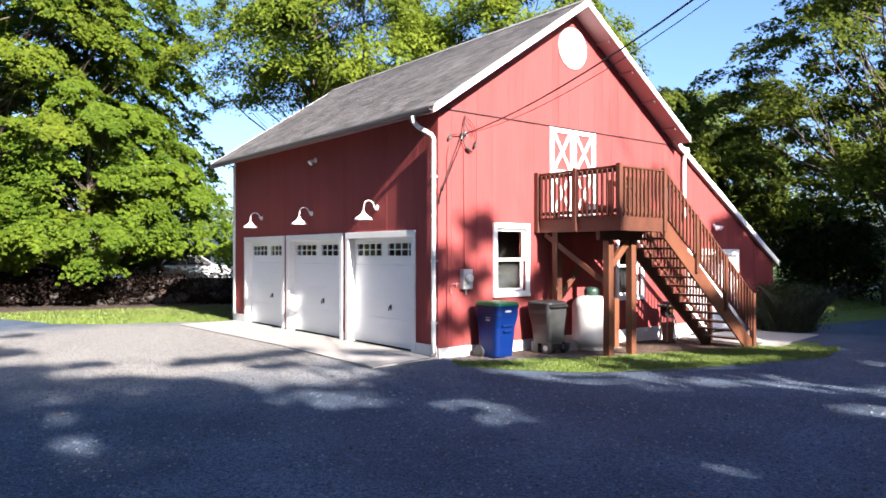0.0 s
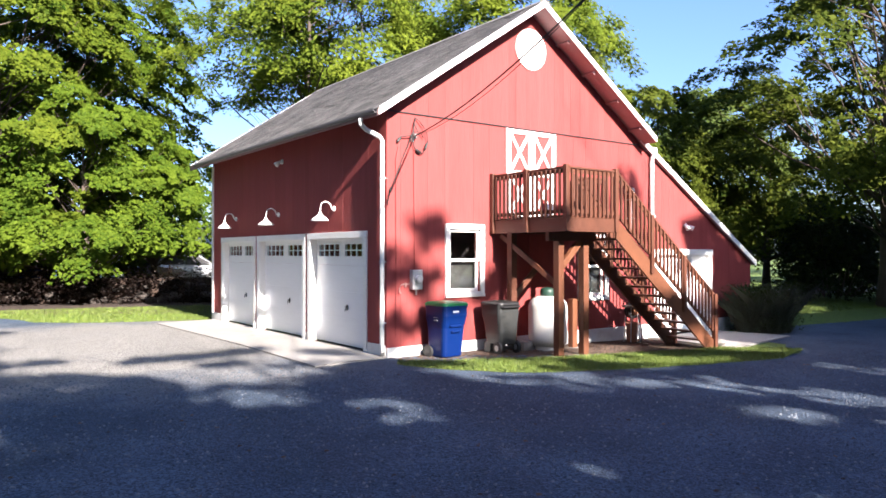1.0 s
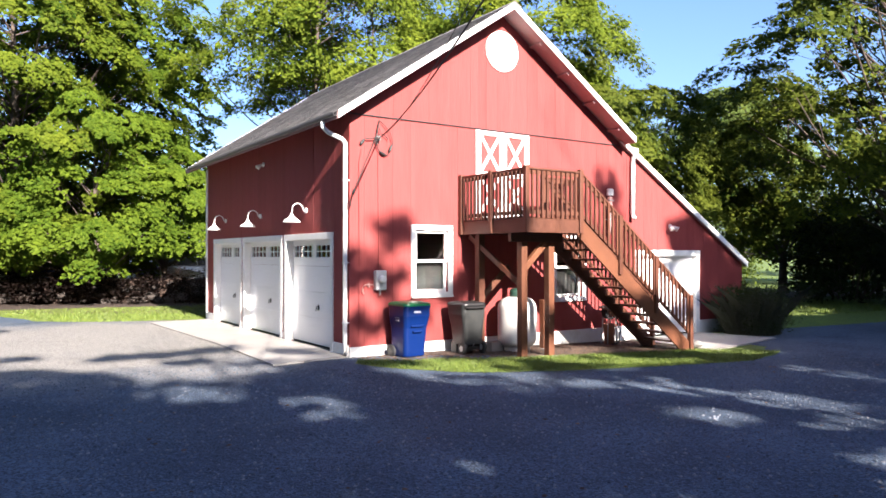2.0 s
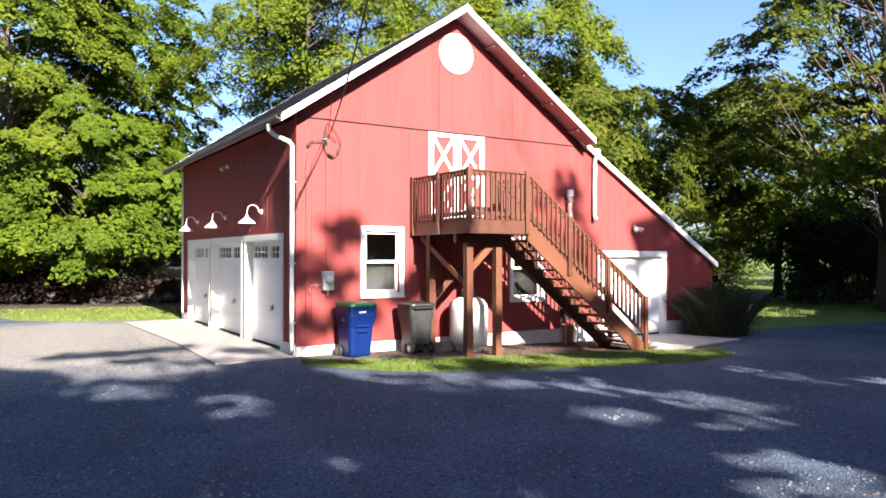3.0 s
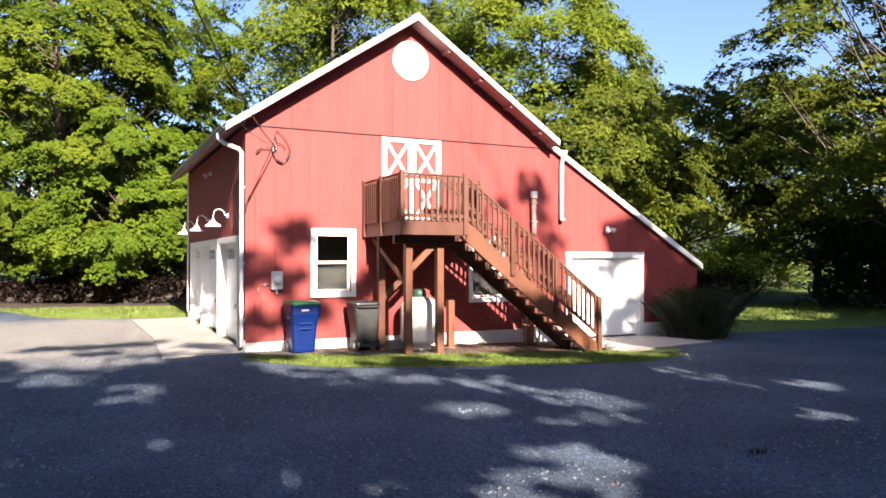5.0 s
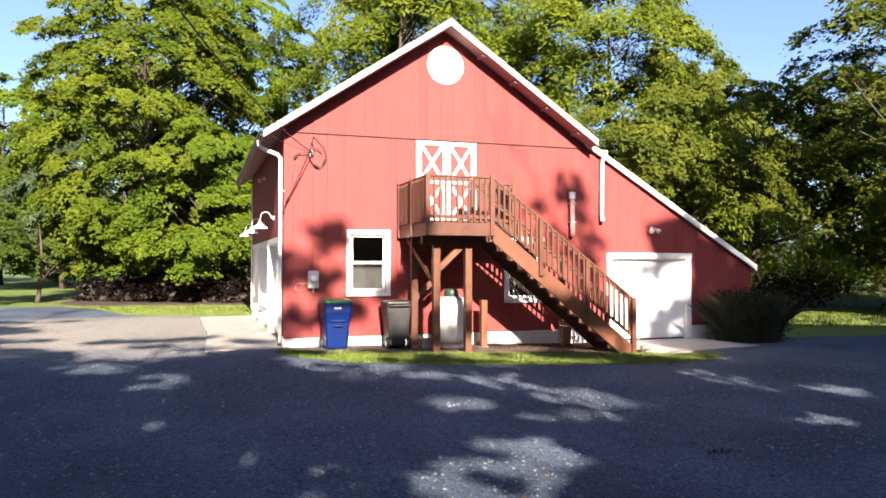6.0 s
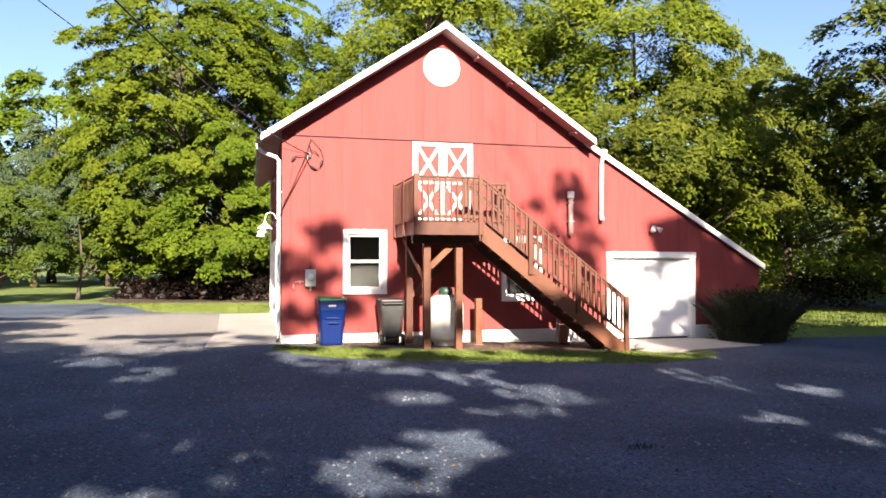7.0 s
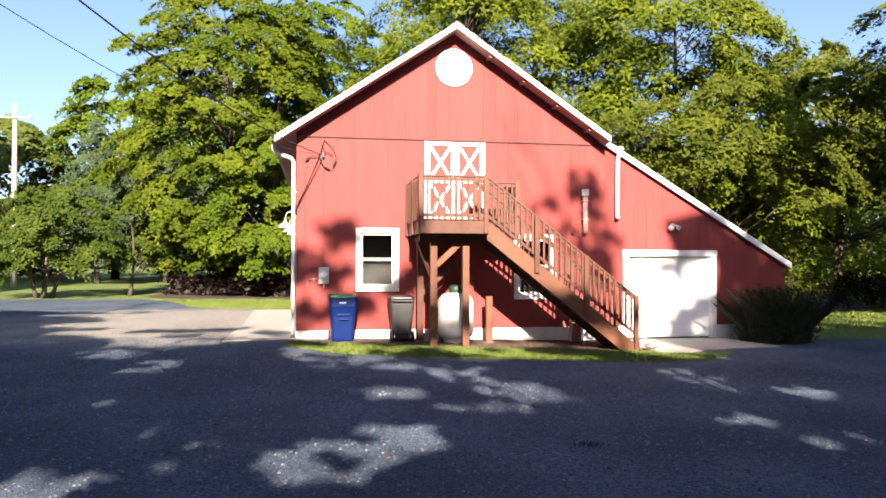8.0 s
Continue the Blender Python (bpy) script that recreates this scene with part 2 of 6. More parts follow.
CHIPS = islands("bark_mulch", [(0.03, 0.019, 0.013), (0.06, 0.036, 0.023), (0.13, 0.085, 0.055), (0.042, 0.027, 0.018)], rough=0.95)
# blue-dark base paints in tree shade, the pale worn area paints in sun
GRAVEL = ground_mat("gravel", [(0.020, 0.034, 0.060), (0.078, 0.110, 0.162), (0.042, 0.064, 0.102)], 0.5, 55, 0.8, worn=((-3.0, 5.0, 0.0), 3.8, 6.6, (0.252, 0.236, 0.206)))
LAWN = ground_mat("lawn", [(0.066, 0.108, 0.010), (0.105, 0.150, 0.016), (0.085, 0.126, 0.014)], 0.35, 28, 0.6)
MULCH = ground_mat("mulch_soil", [(0.034, 0.022, 0.016), (0.058, 0.038, 0.027), (0.044, 0.029, 0.021)], 1.5, 30, 0.8)
ASPHALT = ground_mat("road_asphalt", [(0.10, 0.10, 0.105), (0.14, 0.14, 0.145), (0.12, 0.12, 0.12)], 0.6, 60, 0.4)
MAPLE = foliage("maple_leaves", (0.024, 0.058, 0.005), (0.136, 0.190, 0.011), 0.45)
MAPLEGOLD = foliage("maple_leaves_turning", (0.022, 0.053, 0.004), (0.144, 0.181, 0.011), 0.45)
WALNUT = foliage("walnut_leaves", (0.042, 0.078, 0.007), (0.200, 0.244, 0.017), 0.5)
# near-black leaf colours stand in for shade below the maple crowns
SHADETHORN = foliage("dark_thorn_leaves", (0.006, 0.004, 0.003), (0.018, 0.012, 0.010), 0.15)
DEEP = foliage("deep_green_leaves", (0.018, 0.034, 0.004), (0.143, 0.157, 0.012), 0.42)
ASHLEAF = foliage("ash_leaves", (0.021, 0.043, 0.006), (0.148, 0.172, 0.017), 0.45)
# darker leaf copy with the deep shade under the trees in its colour
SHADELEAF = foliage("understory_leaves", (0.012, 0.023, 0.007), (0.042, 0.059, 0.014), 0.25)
BROWNLEAF = foliage("dry_brush", (0.010, 0.007, 0.005), (0.034, 0.021, 0.013), 0.15)
PINE = foliage("pine_needles", (0.030, 0.054, 0.024), (0.100, 0.138, 0.066), 0.3)
PEAR = foliage("orchard_leaves", (0.026, 0.052, 0.008), (0.100, 0.138, 0.018), 0.4)
FARLEAF = foliage("far_leaves", (0.032, 0.056, 0.012), (0.110, 0.142, 0.028), 0.35)


# ---- mesh helpers ----
def to_object(name, bm, material, smooth=False):
    me = bpy.data.meshes.new(name)
    bm.normal_update()
    bm.to_mesh(me)
    bm.free()
    if smooth:
        for p in me.polygons:
            p.use_smooth = True
    if material:
        me.materials.append(material)
    return new(name, me)


def part(name, bm, material, parent=None, label="", smooth=False):
    ob = to_object(name, bm, material, smooth)
    ob.parent = parent
    return tagged(ob, label)


def twin(ob, parent, m, label=""):
    """Another piece on the same mesh."""
    o = new(ob.name.split(".")[0], ob.data)
    o.parent = parent
    o.matrix_basis = m
    return tagged(o, label or (ob["label"] if "label" in ob else ""))


def thing(name, at, label, category, group="", turn=0.0):
    e = new(name)
    e.empty_display_size = 0.1
    e.matrix_basis = pose(*at, 0, 0, turn)
    return tagged(e, label, category, group)


def box(bm, x0, x1, y0, y1, z0, z1, bevel=0.0):
    v = [bm.verts.new(p) for p in ((x0, y0, z0), (x1, y0, z0), (x1, y1, z0), (x0, y1, z0), (x0, y0, z1), (x1, y0, z1), (x1, y1, z1), (x0, y1, z1))]
    f = [bm.faces.new([v[i] for i in q]) for q in ((3, 2, 1, 0), (4, 5, 6, 7), (0, 1, 5, 4), (1, 2, 6, 5), (2, 3, 7, 6), (3, 0, 4, 7))]
    if bevel:
        bmesh.ops.bevel(bm, geom=list({e for q in f for e in q.edges}), offset=bevel, segments=2, affect="EDGES", profile=0.5)
    return bm


def B():
    return bmesh.new()


def prism(bm, poly, d, bevel=0.0):
    """A slab: a closed outline of points, pushed along d."""
    a = [bm.verts.new(p) for p in poly]
    b = [bm.verts.new(Vector(p) + Vector(d)) for p in poly]
    fs = [bm.faces.new(a), bm.faces.new(b[::-1])]
    for i in range(len(a)):
        j = (i + 1) % len(a)
        fs.append(bm.faces.new((a[j], a[i], b[i], b[j])))
    bmesh.ops.recalc_face_normals(bm, faces=fs)
    if bevel:
        bmesh.ops.bevel(bm, geom=list({e for q in fs for e in q.edges}), offset=bevel, segments=1, affect="EDGES")
    return bm


def beam(bm, p, q, w, h, up=(0, 0, 1), bevel=0.0):
    """A timber from p to q, w across and h high."""
    p, q = Vector(p), Vector(q)
    d = (q - p).normalized()
    s = d.cross(Vector(up)).normalized()
    u = s.cross(d)
    pts = [p + s * (w / 2 * a) + u * (h / 2 * b) for a, b in ((-1, -1), (1, -1), (1, 1), (-1, 1))]
    return prism(bm, pts, q - p, bevel)


def tube(bm, pts, r, n=10, taper=None, cap=True):
    """A round bar along points; r one radius, or one for each point."""
    pts = [Vector(p) for p in pts]
    rings = []
    ref = Vector((0.31, 0.17, 0.93))
    for i, p in enumerate(pts):
        d = (pts[min(i + 1, len(pts) - 1)] - pts[max(i - 1, 0)]).normalized()
        s = d.cross(ref)
        s = s.normalized() if s.length > 0.05 else d.cross(Vector((1, 0, 0))).normalized()
        u = d.cross(s)
        rad = r[i] if isinstance(r, (list, tuple)) else r
        rings.append([bm.verts.new(p + s * (rad * math.cos(2 * math.pi * k / n)) + u * (rad * math.sin(2 * math.pi * k / n))) for k in range(n)])
    for a, b in zip(rings, rings[1:]):
        for k in range(n):
            bm.faces.new((a[k], a[(k + 1) % n], b[(k + 1) % n], b[k]))
    if cap:
        bm.faces.new(rings[0][::-1])
        bm.faces.new(rings[-1])
    return bm


def lathe(bm, profile, n=24, centre=(0, 0, 0)):
    """A turned shape round the upright axis: profile of (radius, height)."""
    c = Vector(centre)
    rings = [[bm.verts.new(c + Vector((r * math.cos(2 * math.pi * k / n), r * math.sin(2 * math.pi * k / n), z))) for k in range(n)] for r, z in profile]
    for a, b in zip(rings, rings[1:]):
        for k in range(n):
            bm.faces.new((a[k], a[(k + 1) % n], b[(k + 1) % n], b[k]))
    if profile[0][0] > 1e-4:
        bm.faces.new(rings[0][::-1])
    if profile[-1][0] > 1e-4:
        bm.faces.new(rings[-1])
    return bm


def ring_frame(bm, a0, a1, z0, z1, w, y0, y1, axis="y", bevel=0.004):
    """A rectangular frame of four mitre-less boards in a wall plane. axis: the wall's normal."""
    for u0, u1, v0, v1 in ((a0, a0 + w, z0, z1), (a1 - w, a1, z0, z1), (a0 + w, a1 - w, z1 - w, z1), (a0 + w, a1 - w, z0, z0 + w)):
        if axis == "y":
            box(bm, u0, u1, y0, y1, v0, v1, bevel)
        else:
            box(bm, y0, y1, u0, u1, v0, v1, bevel)
    return bm


def from_arrays(name, verts, faces_n, size, material, smooth=False):
    """A mesh from arrays: faces all of one size over consecutive vertices."""
    me = bpy.data.meshes.new(name)
    me.vertices.add(len(verts))
    me.vertices.foreach_set("co", np.asarray(verts, np.float32).ravel())
    me.loops.add(faces_n.size)
    me.loops.foreach_set("vertex_index", faces_n.astype(np.int32).ravel())
    me.polygons.add(len(faces_n))
    me.polygons.foreach_set("loop_start", np.arange(0, faces_n.size, size, dtype=np.int32))
    me.update(calc_edges=True)
    me.validate()
    me.materials.append(material)
    return me


# ---- the ground ----
def gz(x, y=0.0):
    """The ground's height: level by the garage doors, falling gently along the gable."""
    return -0.03 - 0.026 * min(6.0, max(0.0, x - 1.2))


def sheet(name, outline, rise, material, label, parent=None, wobble=0.0, seed=1, skirt=0.0):
    """A patch of ground with its own outline, laid on the slope; skirt: how thick its edge is."""
    rnd = random.Random(seed)
    pts = []
    for (xa, ya), (xb, yb) in zip(outline, outline[1:] + outline[:1]):
        n = max(1, int(math.hypot(xb - xa, yb - ya) / 0.35)) if wobble else 1
        n = min(n, 120)
        for k in range(n):
            f = k / n
            pts.append((xa + (xb - xa) * f + rnd.uniform(-wobble, wobble), ya + (yb - ya) * f + rnd.uniform(-wobble, wobble)))
    bm = B()
    f = bm.faces.new([bm.verts.new((x, y, 0)) for x, y in pts])
    if f.normal.z < 0 or True:
        bm.normal_update()
        if f.normal.z < 0:
            f.normal_flip()
    if skirt:
        ext = bmesh.ops.extrude_edge_only(bm, edges=list(bm.edges))
        for v in (g for g in ext["geom"] if isinstance(g, bmesh.types.BMVert)):
            v.co.z = -skirt
    for cx in (1.2, 7.2):
        bmesh.ops.bisect_plane(bm, geom=list(bm.verts) + list(bm.edges) + list(bm.faces), plane_co=(cx, 0, 0), plane_no=(1, 0, 0))
    bmesh.ops.triangulate(bm, faces=list(bm.faces))
    for v in bm.verts:
        v.co.z += gz(v.co.x) + rise
    bm.normal_update()
    ob = part(name, bm, material, parent)
    return tagged(ob, label, kind="structure")


def build_ground():
    cuts = [-900, -300, -120, -60, -30, -15, -6, 0, 1.2, 7.2, 12, 20, 35, 60, 120, 300, 900]
    bm = B()
    rows = [[bm.verts.new((x, y, gz(x))) for x in cuts] for y in cuts]
    for a, b in zip(rows, rows[1:]):
        for i in range(len(cuts) - 1):
            bm.faces.new((a[i], a[i + 1], b[i + 1], b[i]))
    tagged(part("ground", bm, LAWN), "mown green lawn reaching out to the woods", kind="structure")
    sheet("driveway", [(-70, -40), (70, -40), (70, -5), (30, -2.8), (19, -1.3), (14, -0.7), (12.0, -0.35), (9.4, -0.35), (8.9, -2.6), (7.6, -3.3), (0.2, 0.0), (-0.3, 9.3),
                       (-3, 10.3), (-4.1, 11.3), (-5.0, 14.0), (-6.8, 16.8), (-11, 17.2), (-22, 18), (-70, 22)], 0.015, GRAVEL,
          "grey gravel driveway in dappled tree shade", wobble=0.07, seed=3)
    sheet("apron", [(-1.52, -0.22), (0.02, 0.02), (0.02, 9.1), (-1.62, 8.9), (-1.44, 3.3)], 0.045, CONCRETE, "pale concrete apron before the garage doors", skirt=0.06)
    sheet("door_pad", [(7.35, -0.02), (10.1, -0.02), (10.45, -1.85), (7.3, -2.35)], 0.04, CONCRETE, "pale concrete pad before the side garage door", skirt=0.06)
    sheet("planting_bed", [(0.05, 0.03), (7.3, 0.03), (7.25, -2.0), (5.2, -1.9), (2.6, -1.55), (0.7, -0.95), (0.1, -0.5)], 0.014, MULCH,
          "dark bark mulch bed along the barn wall", wobble=0.04, seed=5)
    sheet("grass_strip", GRASS_STRIP, 0.022, LAWN, "green grass strip between mulch bed and gravel", wobble=0.06, seed=7)
    sheet("far_road", [(14, 9.5), (60, 2.5), (60, 6.5), (15, 13)], 0.012, ASPHALT, "grey asphalt lane beyond the lawn")


GRASS_STRIP = [(-0.05, -0.42), (0.7, -0.95), (2.6, -1.55), (5.2, -1.9), (7.2, -2.1), (7.8, -2.6), (8.35, -3.25), (6.6, -3.75), (4.4, -3.55), (2.6, -3.2), (1.0, -2.75), (0.1, -1.75), (-0.25, -0.8)]


def inside(poly, px, py):
    c = np.zeros(len(px), bool)
    for (xa, ya), (xb, yb) in zip(poly, poly[1:] + poly[:1]):
        c ^= ((ya > py) != (yb > py)) & (px < (xb - xa) * (py - ya) / (yb - ya + 1e-12) + xa)
    return c


def gz_arr(x):
    return -0.03 - 0.026 * np.clip(x - 1.2, 0, 6)


def blades(name, x, y, base, tall, wide, material, lean=0.35, seed=1):
    """Many thin blades, each of its own height and bend."""
    rs = np.random.RandomState(seed)
    n = len(x)
    a = rs.uniform(0, 2 * np.pi, n)
    h = tall * rs.uniform(0.5, 1.15, n)
    b = rs.uniform(0, 2 * np.pi, n)
    ln = lean * h * rs.uniform(0.2, 1.3, n)
    w = wide * rs.uniform(0.6, 1.3, n)
    p = np.stack([x, y, base], 1)
    s = np.stack([np.cos(a) * w, np.sin(a) * w, 0 * w], 1)
    mid = p + np.stack([np.cos(b) * ln * 0.35, np.sin(b) * ln * 0.35, h * 0.6], 1)
    tip = p + np.stack([np.cos(b) * ln, np.sin(b) * ln, h], 1)
    v = np.stack([p - s, p + s, mid + s * 0.6, tip, mid - s * 0.6], 1).reshape(-1, 3)
    f = np.arange(5 * n).reshape(n, 5)
    return from_arrays(name, v, f, 5, material)


def scatter(poly, n, seed):
    rs = np.random.RandomState(seed)
    q = np.array(poly)
    x = rs.uniform(q[:, 0].min(), q[:, 0].max(), n)
    y = rs.uniform(q[:, 1].min(), q[:, 1].max(), n)
    k = inside(poly, x, y)
    return x[k], y[k]


def pebbles(name, x, y, z, size, material, seed=1, flat=0.6):
    """Loose stones: small uneven pyramids with flat tops, all in one mesh."""
    rs = np.random.RandomState(seed)
    n = len(x)
    r = size * rs.uniform(0.45, 1.5, n)
    t = rs.uniform(0, 2 * np.pi, n)
    out = []
    for k in range(4):
        a = t + k * np.pi / 2 + rs.uniform(-0.4, 0.4, n)
        out.append(np.stack([x + r * np.cos(a), y + r * np.sin(a), z], 1))
    for k in range(4):
        a = t + k * np.pi / 2 + rs.uniform(-0.4, 0.4, n)
        rr = r * rs.uniform(0.35, 0.7, n)
        out.append(np.stack([x + rr * np.cos(a), y + rr * np.sin(a), z + flat * r * rs.uniform(0.7, 1.2, n)], 1))
    v = np.stack(out, 1).reshape(-1, 3)
    q = np.array([(0, 1, 5, 4), (1, 2, 6, 5), (2, 3, 7, 6), (3, 0, 4, 7), (4, 5, 6, 7)])
    f = (np.arange(n)[:, None, None] * 8 + q[None]).reshape(-1, 4)
    return from_arrays(name, v, f, 4, material)


build_ground()


# ---- the barn ----
PEAK_X, PEAK_Z, PITCH = 3.495, 7.025, 0.671     # ridge line and slope of the main roof
ROOF_T = 0.155                                   # thickness of the roof with its fascia
EAVE_L, EAVE_R = -0.44, 7.11
BACK = 9.25                                      # depth of the barn
LEAN_X0, LEAN_Z0, LEAN_X1, LEAN_Z1 = 6.98, 4.655, 11.97, 1.672
LEAN_P = (LEAN_Z0 - LEAN_Z1) / (LEAN_X1 - LEAN_X0)


def roof_top(x):
    return PEAK_Z - PITCH * abs(x - PEAK_X)


def lean_top(x):
    return LEAN_Z0 - LEAN_P * (x - LEAN_X0)


def wall_top(x):
    """Underside of the roof over the gable wall."""
    return roof_top(x) - ROOF_T if x <= 7.03 else lean_top(x) - 0.14


def pieces_of(x0, x1, z0, z1f, openings):
    """Rectangles of a strip of wall that stay clear of the openings: (xa, xb, zlow, zhigh at xa, zhigh at xb)."""
    xs = sorted({x0, x1, *[v for o in openings for v in (o[0], o[1]) if x0 < v < x1]} | ({PEAK_X} if x0 < PEAK_X < x1 else set()))
    out = []
    for xa, xb in zip(xs, xs[1:]):
        mid = (xa + xb) / 2
        lows = [(z0, None)]
        hit = sorted((o[2], o[3]) for o in openings if o[0] < mid < o[1])
        z = z0
        for lo, hi in hit:
            if lo > z + 0.01 and lo < min(z1f(xa), z1f(xb)):
                out.append((xa, xb, z, lo, lo))
            z = max(z, hi)
        if z < max(z1f(xa), z1f(xb)) - 0.01:
            out.append((xa, xb, z, max(z, z1f(xa)), max(z, z1f(xb))))
    return out


def strip(bm, xa, xb, zl, za, zb, d0, d1, side):
    """One upright board: along x on the gable side, along y on the long side."""
    if side == "gable":
        poly = [(xa, d0, zl), (xb, d0, zl), (xb, d0, zb), (xa, d0, za)]
        return prism(bm, poly, (0, d1 - d0, 0))
    poly = [(d0, xa, zl), (d0, xb, zl), (d0, xb, zb), (d0, xa, za)]
    return prism(bm, poly, (d1 - d0, 0, 0))


GABLE_OPEN = [(1.40, 2.16, 1.12, 2.33), (5.03, 5.83, 0.92, 2.22), (7.68, 9.92, -1, 1.88), (2.94, 4.14, 2.55, 4.34)]
LONG_OPEN = [(0.78, 3.06, -1, 2.17), (3.40, 5.86, -1, 2.17), (6.20, 8.38, -1, 2.17)]
barn = thing("barn", (0, 0, 0), "red board-sided barn garage with white trim and grey shingle roof", "barn")

# the gable wall: backing and two tiers of upright boards
bm = B()
for s in pieces_of(0.0, 11.86, -0.35, wall_top, GABLE_OPEN):
    strip(bm, *s, 0.024, 0.17, "gable")
bmesh.ops.remove_doubles(bm, verts=list(bm.verts), dist=0.002)
front = part("wall_front", bm, RED, barn)
SEAM = 4.437


def tier(parent, a0, a1, low, high, openings, side, seed, proud=0.0):
    rnd = random.Random(seed)
    a = a0
    while a < a1 - 0.02:
        b = min(a1, a + rnd.choice((0.2, 0.3, 0.3, 0.3, 0.4)))
        if a1 - b < 0.08:
            b = a1
        off = rnd.uniform(-0.0015, 0.0015) - proud
        gap = rnd.choice((0.0006, 0.0006, 0.0012, 0.0028))
        for p in pieces_of(a + 0.0006, b - gap, low, high, openings):
            if p[1] - p[0] > 0.012:
                part("board", strip(B(), *p, off, 0.03, side), RED, parent)
        a = b


tier(front, 0.0, 11.86, 0.17, lambda x: min(SEAM - 0.006, wall_top(x)), GABLE_OPEN, "gable", 11)
tier(front, 0.0, 7.05, SEAM + 0.006, wall_top, [o for o in GABLE_OPEN if False], "gable", 12, proud=0.022)
# dark strip put in for the shadow line under the upper tier
part("seam_flashing", box(B(), 0.004, 7.04, -0.027, 0.0, SEAM - 0.012, SEAM + 0.004), DARKIN, barn, "dark strip for the shadow line between the two tiers of boards")
# painted foundation skirt
for xa, xb in ((0.0, 7.6), (10.0, 11.86)):
    part("skirt_board", box(B(), xa, xb, -0.022, 0.022, -0.34, 0.165, 0.006), SKIRT, barn, "white painted foundation board")
# long garage wall, lean-to side wall, back wall
bm = B()
for s in pieces_of(0.026, BACK, -0.3, lambda y: 4.42, LONG_OPEN):
    strip(bm, *s, 0.024, 0.17, "long")
bmesh.ops.remove_doubles(bm, verts=list(bm.verts), dist=0.002)
left = part("wall_left", bm, RED, barn)
tier(left, 0.03, BACK, 0.17, lambda y: 4.40, LONG_OPEN, "long", 13)
for ya, yb in ((0.03, 0.66), (8.5, BACK)):
    part("skirt_board", box(B(), -0.024, 0.022, ya, yb, -0.1, 0.21, 0.006), SKIRT, barn, "white painted foundation board")
bm = B()
poly = [(0.0, BACK, -0.3), (11.86, BACK, -0.3), (11.86, BACK, wall_top(11.86)), (7.05, BACK, lean_top(7.05) - 0.14), (7.0, BACK, wall_top(7.0)), (PEAK_X, BACK, wall_top(PEAK_X)), (0.0, BACK, wall_top(0.0))]
prism(bm, poly, (0, -0.15, 0))
part("wall_back", bm, RED, barn)
bm = B()
box(bm, 11.70, 11.86, 0.175, BACK - 0.155, -0.35, wall_top(11.86) - 0.01)
part("wall_right", bm, RED, barn)
# floor, and an unseen dark loft floor added to keep the inside dark
bm = B()
box(bm, 0.18, 11.69, 0.18, BACK - 0.16, -0.2, -0.02)
part("inner_floor", bm, CONCRETE, barn)
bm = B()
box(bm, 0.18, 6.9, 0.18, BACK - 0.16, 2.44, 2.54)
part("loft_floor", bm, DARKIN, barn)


# roofs: slab, courses of shingles, white rake boards, soffit
def roof_slab(xa, za, xb, zb, y0, y1, t, name, material):
    bm = B()
    poly = [(xa, y0, za - 0.03), (xb, y0, zb - 0.03), (xb, y0, zb - t), (xa, y0, za - t)]
    prism(bm, poly, (0, y1 - y0, 0))
    return part(name, bm, material, barn)


def courses(name, xa, za, xb, zb, y0, y1, seed):
    """Shingle courses from the eave (xa, za) to the ridge (xb, zb), each tab its own slightly raised plate."""
    rs = np.random.RandomState(seed)
    run = math.hypot(xb - xa, zb - za)
    ux, uz = (xb - xa) / run, (zb - za) / run
    nx, nz = (-uz, ux) if ux > 0 else (uz, -ux)
    n = int(run / 0.143)
    V = []
    for i in range(n + 1):
        s0, s1 = i * run / (n + 1), (i + 1.25) * run / (n + 1)
        y = y0 - rs.uniform(0, 0.3)
        while y < y1:
            w = rs.choice((0.16, 0.25, 0.33))
            a, b = max(y0, y + 0.003), min(y1, y + w - 0.003)
            y += w
            if b - a < 0.02:
                continue
            lift = 0.011 + rs.uniform(-0.002, 0.004)
            e = rs.uniform(-0.008, 0.008)
            for s, yy, h in ((s0 + e, a, lift), (s0 + e, b, lift), (s1, b, 0.001), (s1, a, 0.001), (s0 + e, a, -0.004), (s0 + e, b, -0.004)):
                V.append((xa + ux * s + nx * h, yy, za + uz * s + nz * h))
    k = len(V) // 6
    q = np.array([(0, 1, 2, 3), (4, 5, 1, 0)])
    f = (np.arange(k)[:, None, None] * 6 + q[None]).reshape(-1, 4)
    me = from_arrays(name, np.array(V), f, 4, SHINGLE)
    ob = new(name, me)
    ob.parent = barn
    return tagged(ob, "weathered grey shingle courses", kind="stuff")


FRONT_Y = -0.475
roof_slab(EAVE_L, roof_top(EAVE_L), PEAK_X, PEAK_Z, FRONT_Y + 0.03, BACK + 0.6, ROOF_T, "roof_slab", SOFFIT)
roof_slab(EAVE_R, roof_top(EAVE_R), PEAK_X, PEAK_Z, FRONT_Y + 0.03, BACK + 0.6, ROOF_T, "roof_slab", SOFFIT)
roof_slab(LEAN_X0 + 0.05, lean_top(LEAN_X0 + 0.05), LEAN_X1, LEAN_Z1, -0.09, BACK + 0.1, 0.14, "roof_slab", SOFFIT)
courses("shingles", EAVE_L - 0.03, roof_top(EAVE_L - 0.03) - 0.028, PEAK_X, PEAK_Z - 0.028, FRONT_Y - 0.01, BACK + 0.62, 1)
